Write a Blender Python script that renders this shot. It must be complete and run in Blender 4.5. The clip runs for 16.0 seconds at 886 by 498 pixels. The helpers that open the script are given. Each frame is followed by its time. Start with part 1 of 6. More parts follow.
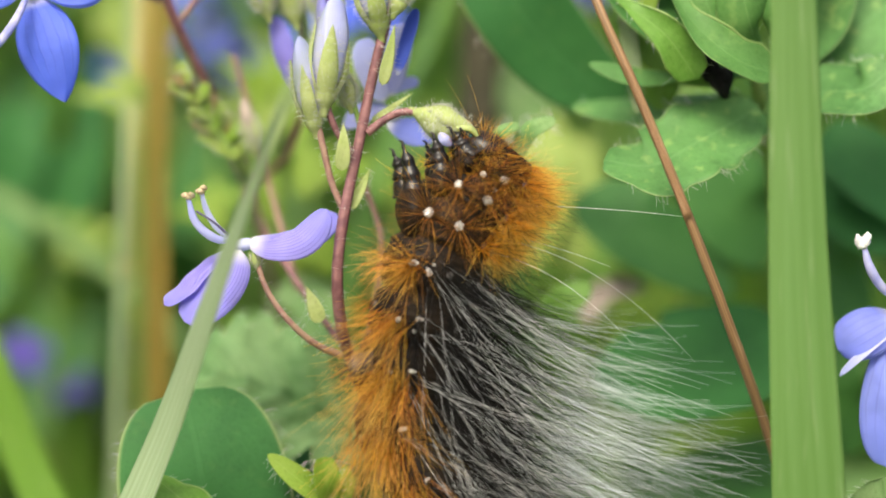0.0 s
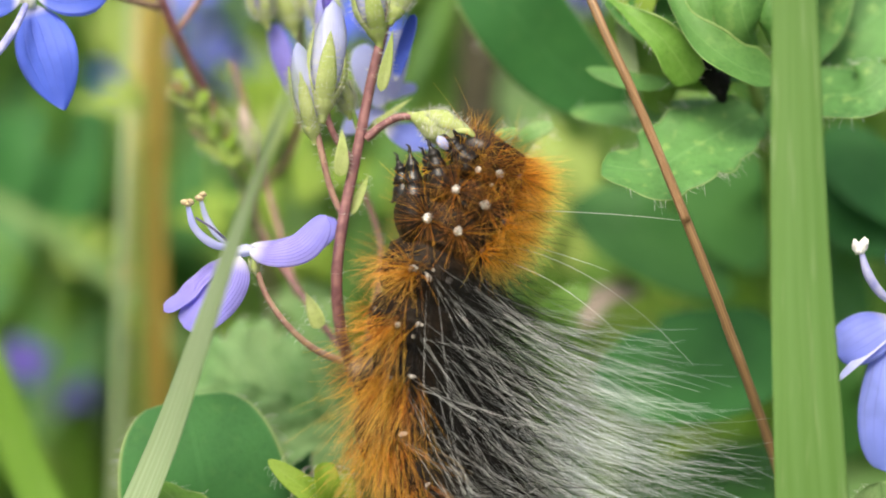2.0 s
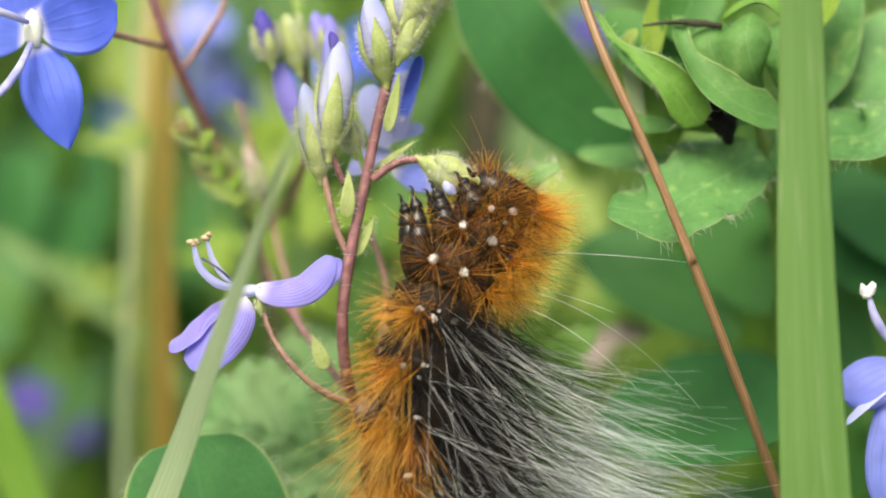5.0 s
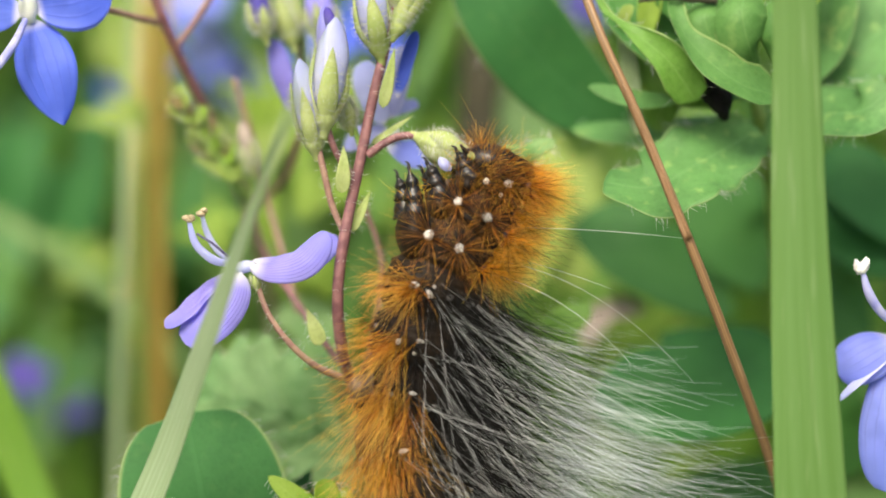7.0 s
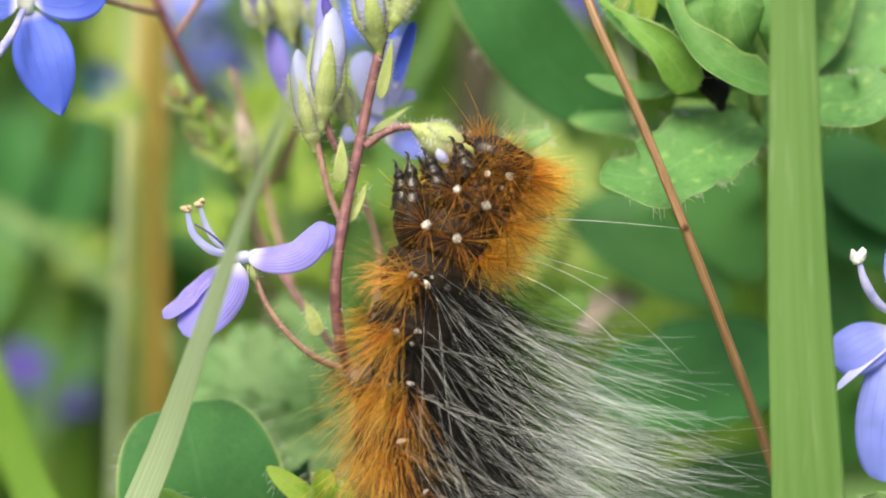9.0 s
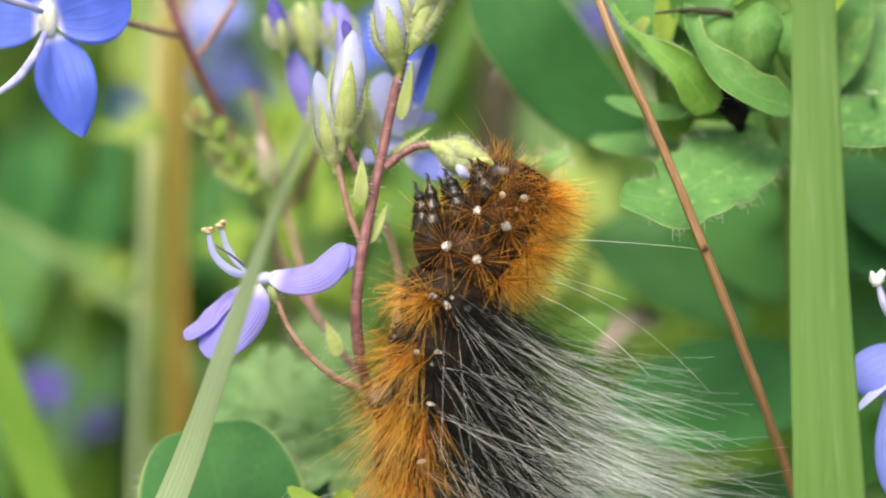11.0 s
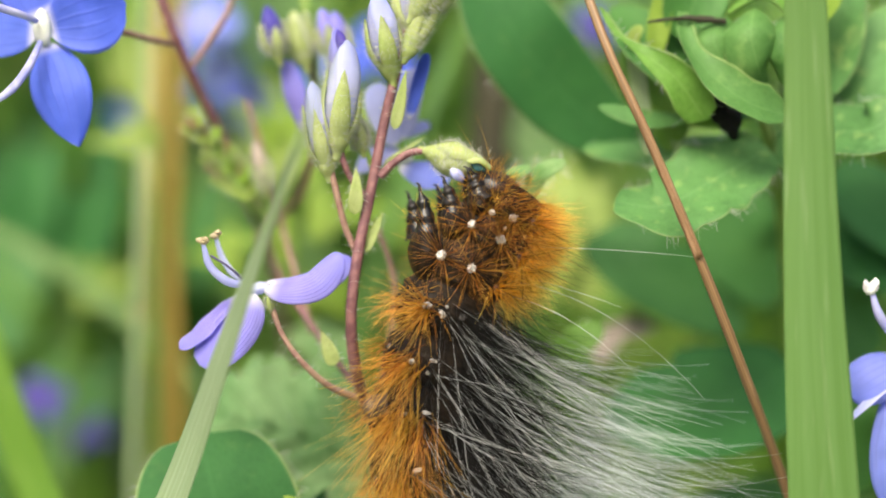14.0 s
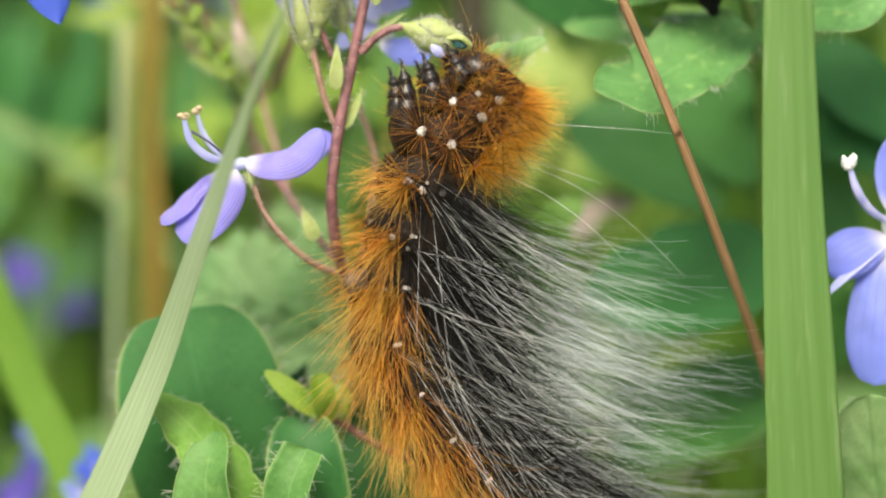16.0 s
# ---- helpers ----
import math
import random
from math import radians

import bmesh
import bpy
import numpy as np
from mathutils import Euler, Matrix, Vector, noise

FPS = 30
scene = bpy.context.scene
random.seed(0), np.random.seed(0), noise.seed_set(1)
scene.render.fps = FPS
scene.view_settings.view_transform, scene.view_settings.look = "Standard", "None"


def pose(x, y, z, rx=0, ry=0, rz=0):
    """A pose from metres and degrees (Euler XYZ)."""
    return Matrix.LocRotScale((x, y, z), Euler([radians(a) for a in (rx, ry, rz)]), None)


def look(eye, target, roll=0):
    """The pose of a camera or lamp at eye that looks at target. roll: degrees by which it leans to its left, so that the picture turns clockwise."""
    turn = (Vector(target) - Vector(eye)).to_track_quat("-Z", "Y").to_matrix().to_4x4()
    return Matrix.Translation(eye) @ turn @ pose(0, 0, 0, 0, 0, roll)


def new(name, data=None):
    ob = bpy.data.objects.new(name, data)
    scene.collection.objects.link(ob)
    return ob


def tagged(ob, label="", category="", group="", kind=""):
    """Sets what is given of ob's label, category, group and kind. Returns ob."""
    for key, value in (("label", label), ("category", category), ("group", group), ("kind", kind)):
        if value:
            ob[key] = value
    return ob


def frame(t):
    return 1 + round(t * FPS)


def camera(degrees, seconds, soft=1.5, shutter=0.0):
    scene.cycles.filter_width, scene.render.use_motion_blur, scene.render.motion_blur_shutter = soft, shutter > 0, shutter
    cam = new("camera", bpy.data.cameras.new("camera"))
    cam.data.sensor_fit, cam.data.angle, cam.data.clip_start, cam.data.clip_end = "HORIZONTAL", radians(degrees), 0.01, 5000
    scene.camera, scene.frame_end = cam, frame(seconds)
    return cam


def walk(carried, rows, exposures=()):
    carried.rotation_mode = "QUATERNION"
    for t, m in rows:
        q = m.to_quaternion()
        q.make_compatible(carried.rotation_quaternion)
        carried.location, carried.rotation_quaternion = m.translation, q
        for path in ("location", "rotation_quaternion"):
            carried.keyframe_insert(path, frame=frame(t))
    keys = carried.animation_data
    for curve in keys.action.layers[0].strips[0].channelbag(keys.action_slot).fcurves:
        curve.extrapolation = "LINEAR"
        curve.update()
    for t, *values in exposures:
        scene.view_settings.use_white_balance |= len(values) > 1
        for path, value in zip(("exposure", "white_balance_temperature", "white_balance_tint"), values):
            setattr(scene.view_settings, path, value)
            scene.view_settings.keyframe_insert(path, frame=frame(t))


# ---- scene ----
# The caterpillar's plane is the working plane: grid steps of 1/26.15 mm, x to the right, y down,
# with the middle at (784, 441); d is the depth behind that plane in mm, and things fan out with it.
REACH, STEP, LEAN = 170.0, 26.15, 15.0
HEART = Vector((0, 0, 0.09))
RIGHT = Vector((1, 0, 0))
AHEAD = Vector((0, math.cos(radians(LEAN)), -math.sin(radians(LEAN))))
ABOVE = Vector((0, math.sin(radians(LEAN)), math.cos(radians(LEAN))))
EYE = HEART - AHEAD * REACH * 0.001

cam = camera(20, 16.0, soft=1.85, shutter=0.6)
cam.data.dof.use_dof = True
cam.data.dof.focus_distance = 0.1680
cam.data.dof.aperture_fstop = 11.5
STAND = look(EYE, HEART)


def view(yaw, pitch, roll, forward):
    """Degrees left, up and leaning left, and mm forward from the stand."""
    return STAND @ pose(0, 0, -forward * 0.001, pitch, yaw, roll)


walk(cam, [(t, view(*v)) for t, *v in (
    (0.0, -0.4103, -0.8822, 0.245, 0.776), (0.5, -0.4372, -0.8295, 0.196, 0.045), (1.0, -0.4546, -0.6642, 0.168, 0.668),
    (1.5, -0.3463, -0.6530, 0.061, -0.063), (2.0, -0.4373, -0.7600, -0.062, 0.345), (2.5, -0.5526, -0.6860, 0.111, 0.435),
    (3.0, -0.7306, -0.2930, 0.141, 0.577), (3.5, -0.1031, 0.3042, 0.283, 0.069), (4.0, -0.3251, 0.3875, 0.124, 0.337),
    (6.5, -0.2530, -0.3352, 0.159, 0.638), (7.0, -0.4061, -0.3770, 0.142, 0.511), (7.5, -0.3397, -0.3845, 0.138, 0.205),
    (8.0, -0.4608, -0.6127, 0.134, 0.402), (10.5, -0.3861, -0.3515, 0.062, -0.300), (11.0, -0.0026, -0.1154, 0.034, -0.384),
    (11.5, 0.0740, -0.0310, 0.107, -0.433), (12.0, -0.0373, -0.0506, 0.046, -0.112), (12.5, -0.0002, 0.0024, 0.006, -0.058),
    (13.0, -0.1966, -0.0562, 0.014, -0.655), (13.5, -0.0762, 0.0523, -0.074, -0.375), (14.0, -0.1235, 0.0891, -0.241, -0.639),
    (14.5, 0.0251, 0.1581, -0.065, -0.896), (14.9, -0.0200, -0.0400, 0.010, -1.350), (15.0, -0.0795, -0.3307, 0.023, -1.431), (15.1, -0.1781, -1.0496, 0.010, -1.298),
    (15.2, -0.2804, -1.7951, -0.003, -1.160), (15.3, -0.3680, -2.4341, -0.015, -1.042), (15.4, -0.4265, -2.8602, -0.022, -0.963),
    (15.5, -0.4447, -2.9933, -0.025, -0.939), (15.7, -0.6057, -2.9896, 0.000, -1.000), (16.0, -0.5703, -2.7327, -0.106, -1.417),
)], ((0.0, 0.54, 7000, 6), (7.0, 0.56, 7000, 6), (11.0, 0.6, 7000, 6), (16.0, 0.6, 7000, 6)))

# ---- world and light ----
world = bpy.data.worlds.new("sky")
scene.world = world
world.use_nodes = True
wt = world.node_tree
sky = wt.nodes.new("ShaderNodeTexSky")
sky.sky_type, sky.sun_disc = "NISHITA", False
sky.sun_elevation, sky.sun_rotation = radians(58), radians(200)
sky.dust_density, sky.ozone_density = 7.0, 0.6
wt.nodes["Background"].inputs["Strength"].default_value = 0.15
wt.links.new(sky.outputs[0], wt.nodes["Background"].inputs["Color"])
sun = new("sun", bpy.data.lights.new("sun", "SUN"))
sun.data.energy, sun.data.angle, sun.data.color = 2.2, radians(25), (1.0, 0.95, 0.87)
sun.matrix_world = look((-0.19, -0.5, 0.9), (0, 0, 0))


# ---- builders ----
def V(x, y, d=0.0):
    k = (REACH + d) / REACH * 0.001
    return EYE + RIGHT * ((x - 784) / STEP * k) + ABOVE * ((441 - y) / STEP * k) + AHEAD * ((REACH + d) * 0.001)


def D(a, b, c):
    """A direction: a to the right, b up, c towards the viewer."""
    return (RIGHT * a + ABOVE * b - AHEAD * c).normalized()


def G(steps):
    return steps / STEP * 0.001


def spline(pts, n):
    p = np.array([tuple(q) for q in pts], float)
    if len(p) == 2:
        return p[0] + (p[1] - p[0]) * np.linspace(0, 1, n)[:, None]
    seg = np.linalg.norm(np.diff(p, axis=0), axis=1)
    cum = np.r_[0, np.cumsum(seg)]
    slope = np.diff(p, axis=0) / seg[:, None]
    tang = np.vstack([slope[:1], (slope[:-1] * seg[1:, None] + slope[1:] * seg[:-1, None]) / (seg[1:] + seg[:-1])[:, None], slope[-1:]])
    q = np.linspace(0, cum[-1], n)
    i = np.clip(np.searchsorted(cum, q, "right") - 1, 0, len(seg) - 1)
    h = seg[i][:, None]
    u = (q - cum[i])[:, None] / h
    return ((1 + 2 * u) * (1 - u) ** 2 * p[i] + u * (1 - u) ** 2 * h * tang[i] + u * u * (3 - 2 * u) * p[i + 1] + u * u * (u - 1) * h * tang[i + 1])


def unit(a):
    return a / np.maximum(np.linalg.norm(a, axis=-1, keepdims=True), 1e-12)


class Geo:
    """Vertices, faces and the two surface coordinates of one mesh in the making."""

    def __init__(self):
        self.v, self.f, self.a, self.s, self.n = [], [], [], [], 0

    def add(self, v, f, a, s):
        self.v.append(v)
        self.f.append(np.asarray(f) + self.n)
        self.a.append(a)
        self.s.append(s)
        self.n += len(v)
        return self


def grid_faces(n, m, closed):
    i, j = np.meshgrid(np.arange(n - 1), np.arange(m if closed else m - 1), indexing="ij")
    j2 = (j + 1) % m
    return np.stack([i * m + j, i * m + j2, (i + 1) * m + j2, (i + 1) * m + j], -1).reshape(-1, 4)


def tube(pts, radii, sides=8, n=24, rough=0.0, geo=None, fine=None):
    geo = geo or Geo()
    p = spline(pts, n)
    t = np.linspace(0, 1, n)
    r = np.interp(t, np.linspace(0, 1, len(radii)), radii)
    tan = unit(np.gradient(p, axis=0))
    ref = np.array(tuple(AHEAD)) if abs(tan[0] @ np.array(tuple(AHEAD))) < 0.9 else np.array(tuple(RIGHT))
    a = unit(np.cross(tan, ref))
    b = np.cross(tan, a)
    ang = np.linspace(0, 2 * math.pi, sides, endpoint=False)
    ring = a[:, None] * np.cos(ang)[None, :, None] + b[:, None] * np.sin(ang)[None, :, None]
    rr = r[:, None] * (1 + rough * np.random.uniform(-1, 1, (n, sides)))
    if fine is not None:
        rr = rr * fine(t)[:, None]
    v = (p[:, None] + ring * rr[..., None]).reshape(-1, 3)
    f = grid_faces(n, sides, True)
    caps = np.vstack([p[0], p[-1]])
    k = n * sides
    idx = np.arange(sides)
    low = np.stack([np.full(sides, k), (idx + 1) % sides, idx, idx], -1)
    high = np.stack([np.full(sides, k + 1), (n - 1) * sides + idx, (n - 1) * sides + (idx + 1) % sides, (n - 1) * sides + (idx + 1) % sides], -1)
    geo.add(np.vstack([v, caps]), np.vstack([f, low, high]),
            np.r_[np.repeat(t, sides), 0, 1], np.r_[np.tile(np.abs(ang / math.pi - 1), n), 0, 0])
    return geo


def oval(blunt=0.5, tip=0.8):
    """Half width along a leaf: blunt moves the widest place, tip rounds the end."""
    def shape(t):
        return np.maximum(np.power(np.maximum(t, 0), blunt) * np.power(np.maximum(1 - t, 0), tip), 0) / (
            (blunt / (blunt + tip)) ** blunt * (tip / (blunt + tip)) ** tip)
    return shape


def strip(taper=1.0, base=1.0):
    return lambda t: np.interp(t, [0, 0.5, 0.92, 1], [base, (base + taper) / 2, taper, taper * 0.3])


def ribbon(pts, half, face, shape, n=26, m=9, cup=0.0, fold=0.0, wave=0.0, waves=3.0, teeth=0.0, count=9, thick=0.00014, geo=None, ribs=0.0, quilt=0.0):
    """A leaf, petal or blade: a line of points, its half width, the way it faces (one way, or one at each end)."""
    geo = geo or Geo()
    p = spline(pts, n)
    t = np.linspace(0, 1, n)
    tan = unit(np.gradient(p, axis=0))
    if isinstance(face, (list, tuple)):
        f0, f1 = (np.array(tuple(q)) for q in face)
        nrm = f0 + (f1 - f0) * t[:, None]
    else:
        nrm = np.repeat(np.array([tuple(face)]), n, 0)
    side = unit(np.cross(tan, nrm))
    up = np.cross(side, tan)
    w = half * shape(t)
    s = np.linspace(-1, 1, m)
    jag = 1 + teeth * (np.abs(np.sin(t * count * math.pi)) - 0.5)[:, None] * np.abs(s)[None, :] ** 4
    ph = random.uniform(0, 6.28)
    lift = (cup * s ** 2 + fold * np.abs(s))[None, :] * w[:, None] + wave * half * np.sin(t * waves * 6.28 + ph)[:, None] * (s * np.abs(s))[None, :]
    if ribs:
        lift = lift + ribs * half * np.cos(s * 14)[None, :] * (w[:, None] / half)
    if quilt:
        lift = lift + quilt * w[:, None] * np.cos(6.283 * (t[:, None] * 6 - np.abs(s)[None, :] * 1.8)) * (1 - np.abs(s) ** 2)[None, :]
    mid = p[:, None] + side[:, None] * (w[:, None] * s[None, :] * jag)[..., None] + up[:, None] * lift[..., None]
    body = thick * (0.25 + 0.75 * (1 - np.abs(s) ** 3))[None, :, None] * 0.5
    top, bot = mid + up[:, None] * body, mid - up[:, None] * body
    v = np.vstack([top.reshape(-1, 3), bot.reshape(-1, 3)])
    f = grid_faces(n, m, False)
    k = n * m
    e0 = np.arange(n - 1) * m
    e1 = e0 + m - 1
    rim = [np.stack([e0, e0 + m, e0 + m + k, e0 + k], -1), np.stack([e1 + m, e1, e1 + k, e1 + m + k], -1)]
    j = np.arange(m - 1)
    z = (n - 1) * m
    rim += [np.stack([j + 1, j, j + k, j + 1 + k], -1), np.stack([z + j, z + j + 1, z + j + 1 + k, z + j + k], -1)]
    geo.add(v, np.vstack([f, f[:, ::-1] + k] + rim), np.tile(np.repeat(t, m), 2), np.tile(np.tile(s, n), 2))
    geo.mid = mid
    return geo


def hairs(base, way, length, bend, r0=0.00004, r1=0.000012, segs=5, geo=None, kink=0.0):
    """Tapered three-sided bristles; base, way and bend are arrays."""
    geo = geo or Geo()
    base, way = np.asarray(base, float), unit(np.asarray(way, float))
    h = len(base)
    length = np.broadcast_to(np.asarray(length, float), (h,))
    bend = np.broadcast_to(np.asarray(bend, float), (h, 3))
    t = np.linspace(0, 1, segs + 1)
    p = base[:, None] + length[:, None, None] * (way[:, None] * t[None, :, None] + bend[:, None] * (t ** 2)[None, :, None])
    if kink:
        p = p + kink * length[:, None, None] * np.sin(t * 9 + np.random.uniform(0, 6, (h, 1)))[..., None] * np.random.normal(0, 1, (h, 1, 3)) * t[None, :, None]
    a = unit(np.cross(way, np.array([0.31, 0.77, 0.55])))
    b = np.cross(way, a)
    ang = np.array([0, 2.0944, 4.18879])
    ring = a[:, None] * np.cos(ang)[None, :, None] + b[:, None] * np.sin(ang)[None, :, None]
    r = r0 + (r1 - r0) * t
    v = p[:, :, None] + ring[:, None] * r[None, :, None, None]
    per = (segs + 1) * 3
    f = grid_faces(segs + 1, 3, True)
    faces = (f[None] + (np.arange(h) * per)[:, None, None]).reshape(-1, 4)
    along = np.tile(np.repeat(t, 3), h)
    geo.add(v.reshape(-1, 3), faces, along, np.zeros(h * per))
    return geo


def ball(c, axes, geo=None, n=9, m=12, lump=0.0):
    """An ellipsoid; axes are three half-axis vectors."""
    geo = geo or Geo()
    th = np.linspace(0, math.pi, n)
    ph = np.linspace(0, 2 * math.pi, m, endpoint=False)
    a, b, e = (np.array(tuple(q)) for q in axes)
    x = np.sin(th)[:, None] * np.cos(ph)
    y = np.sin(th)[:, None] * np.sin(ph)
    z = np.repeat(np.cos(th)[:, None], m, 1)
    k = 1 + lump * np.random.uniform(-1, 1, (n, m))
    v = np.array(tuple(c)) + (k * x)[..., None] * a + (k * y)[..., None] * b + z[..., None] * e
    geo.add(v.reshape(-1, 3), grid_faces(n, m, True), np.repeat(np.linspace(0, 1, n), m), np.tile(np.cos(ph), n))
    return geo


def thing(name, base, label, category, group="", kind=""):
    ob = new(name)
    ob.empty_display_size = 0.004
    ob.location = base
    ob["root"] = 1
    return tagged(ob, label, category, group, kind)


def mesh_of(name, geo, material, origin):
    v = np.vstack(geo.v) - np.array(tuple(origin))
    f = np.vstack(geo.f)
    faces = [tuple(q) if q[2] != q[3] else tuple(q[:3]) for q in f.tolist()]
    me = bpy.data.meshes.new(name)
    me.from_pydata(v.tolist(), [], faces)
    for key, val in (("along", geo.a), ("across", geo.s)):
        at = me.attributes.new(key, "FLOAT", "POINT")
        at.data.foreach_set("value", np.concatenate(val).astype(np.float32))
    me.materials.append(material)
    me.shade_smooth()
    me.update()
    return me


ORIGIN = {}


def part(name, geo, material, parent, label="", pivot=None):
    """One mesh under a thing or under a part; pivot: the joint about which it moves."""
    root = ORIGIN.get(parent.name, parent.location)
    origin = Vector(pivot) if pivot is not None else Vector(root)
    ob = new(name, mesh_of(name, geo, material, origin))
    ob.parent = parent
    ob.location = origin - Vector(root)
    ORIGIN[ob.name] = origin
    return tagged(ob, label)


def lone(name, geo, material, base, label, category, group="", kind=""):
    """A thing of one mesh."""
    ob = new(name, mesh_of(name, geo, material, base))
    ob.location = base
    ORIGIN[ob.name] = Vector(base)
    return tagged(ob, label, category, group, kind)


# ---- materials ----
class Mat:
    def __init__(self, name, rough=0.5, sheen=0.0):
        self.m = bpy.data.materials.new(name)
        self.m.use_nodes = True
        self.t = self.m.node_tree
        self.b = self.t.nodes["Principled BSDF"]
        self.out = self.t.nodes["Material Output"]
        self.b.inputs["Roughness"].default_value = rough

    def node(self, kind, **ins):
        n = self.t.nodes.new(kind)
        for k, v in ins.items():
            self.put(n.inputs[int(k[1:])], v)
        return n

    def put(self, socket, v):
        if isinstance(v, bpy.types.NodeSocket):
            self.t.links.new(v, socket)
        elif isinstance(v, tuple) and len(v) == 3 and socket.type == "RGBA":
            socket.default_value = (*v, 1)
        else:
            socket.default_value = v

    def math(self, op, a, b=0.0, clamp=False):
        n = self.node("ShaderNodeMath", i0=a, i1=b)
        n.operation, n.use_clamp = op, clamp
        return n.outputs[0]

    def mix(self, fac, a, b, kind="MIX"):
        n = self.t.nodes.new("ShaderNodeMix")
        n.data_type, n.blend_type = "RGBA", kind
        self.put(n.inputs[0], fac), self.put(n.inputs[6], a), self.put(n.inputs[7], b)
        return n.outputs[2]

    def attr(self, name):
        n = self.t.nodes.new("ShaderNodeAttribute")
        n.attribute_name = name
        return n.outputs["Fac"]

    def noise(self, scale, detail=3.0, vec=None):
        n = self.t.nodes.new("ShaderNodeTexNoise")
        n.inputs["Scale"].default_value, n.inputs["Detail"].default_value = scale, detail
        if vec is None:
            vec = self.t.nodes.new("ShaderNodeTexCoord").outputs["Object"]
        self.t.links.new(vec, n.inputs["Vector"])
        return n.outputs[0]

    def step(self, v, lo, hi):
        n = self.node("ShaderNodeMapRange", i0=v, i1=lo, i2=hi)
        n.interpolation_type = "SMOOTHSTEP"
        return n.outputs[0]

    def vec(self, x, y, z=0.0):
        return self.node("ShaderNodeCombineXYZ", i0=x, i1=y, i2=z).outputs[0]

    def vary(self, color, amount, island=True):
        src = (self.t.nodes.new("ShaderNodeNewGeometry").outputs["Random Per Island"] if island
               else self.t.nodes.new("ShaderNodeObjectInfo").outputs["Random"])
        n = self.t.nodes.new("ShaderNodeHueSaturation")
        self.put(n.inputs["Value"], self.node("ShaderNodeMapRange", i0=src, i3=1 - amount, i4=1 + amount).outputs[0])
        other = self.math("FRACT", self.math("MULTIPLY", src, 7.31))
        self.put(n.inputs["Hue"], self.node("ShaderNodeMapRange", i0=other, i3=0.5 - 0.06 * amount, i4=0.5 + 0.06 * amount).outputs[0])
        self.t.links.new(color, n.inputs["Color"])
        return n.outputs[0]

    def bump(self, height, dist, strength=0.5):
        n = self.t.nodes.new("ShaderNodeBump")
        n.inputs["Strength"].default_value, n.inputs["Distance"].default_value = strength, dist
        self.t.links.new(height, n.inputs["Height"])
        self.t.links.new(n.outputs[0], self.b.inputs["Normal"])

    def done(self, color, glow=0.0, tint=(1, 1, 1)):
        """Sets the base colour; glow is the share of light that passes through thin tissue."""
        self.put(self.b.inputs["Base Color"], color)
        if glow:
            tr = self.t.nodes.new("ShaderNodeBsdfTranslucent")
            self.put(tr.inputs[0], self.mix(1.0, color, tint, "MULTIPLY"))
            mx = self.t.nodes.new("ShaderNodeMixShader")
            mx.inputs[0].default_value = glow
            self.t.links.new(self.b.outputs[0], mx.inputs[1])
            self.t.links.new(tr.outputs[0], mx.inputs[2])
            self.t.links.new(mx.outputs[0], self.out.inputs["Surface"])
        return self.m


def leaf_material(name, dark, light, vein, rough=0.5, glow=0.3, veins=7.0, rib=0.05, vary=0.12, speck=0.0, edge=None, drawn=0.34):
    q = Mat(name, rough)
    s, t = q.math("ABSOLUTE", q.attr("across")), q.attr("along")
    col = q.mix(q.step(q.noise(260, 4), 0.3, 0.7), dark, light)
    col = q.mix(q.math("MULTIPLY", q.step(q.noise(4200, 2), 0.5, 0.75), 0.3), col, tuple(c * 0.55 for c in dark))
    col = q.mix(q.math("MULTIPLY", q.step(q.noise(1500, 3), 0.4, 0.7), 0.5), col, light)
    cell = q.t.nodes.new("ShaderNodeTexVoronoi")
    cell.feature = "DISTANCE_TO_EDGE"
    cell.inputs["Scale"].default_value = 1500
    q.t.links.new(q.t.nodes.new("ShaderNodeTexCoord").outputs["Object"], cell.inputs["Vector"])
    net = q.math("SUBTRACT", 1.0, q.step(cell.outputs["Distance"], 0.0, 0.16))
    col = q.mix(q.math("MULTIPLY", net, 0.09), col, vein)
    mid = q.math("SUBTRACT", 1.0, q.step(s, rib * 0.4, rib))
    lines = q.math("PINGPONG", q.math("SUBTRACT", q.math("MULTIPLY", t, veins), q.math("MULTIPLY", s, veins * 0.3)), 0.5)
    sidev = q.math("MULTIPLY", q.math("SUBTRACT", 1.0, q.step(lines, 0.0, 0.09)), q.math("SUBTRACT", 0.8, s), True)
    pat = q.math("MAXIMUM", mid, q.math("MULTIPLY", sidev, 0.6))
    col = q.mix(q.math("MULTIPLY", pat, drawn), col, vein)
    if edge:
        col = q.mix(q.math("MULTIPLY", q.step(s, 0.945, 0.995), 0.7), col, edge)
    if speck:
        col = q.mix(q.math("MULTIPLY", q.step(q.noise(900, 6), 0.55, 0.72), speck), col, (0.42, 0.6, 0.2))
    col = q.vary(col, vary)
    q.bump(q.math("ADD", q.math("ADD", q.math("MULTIPLY", q.noise(2600, 2), 0.5), q.math("MULTIPLY", net, -0.12)), q.math("MULTIPLY", pat, -0.7)), 0.00012, 0.5)
    q.b.inputs["Specular IOR Level"].default_value = 0.28
    return q.done(col, glow, (1.0, 1.0, 0.55))


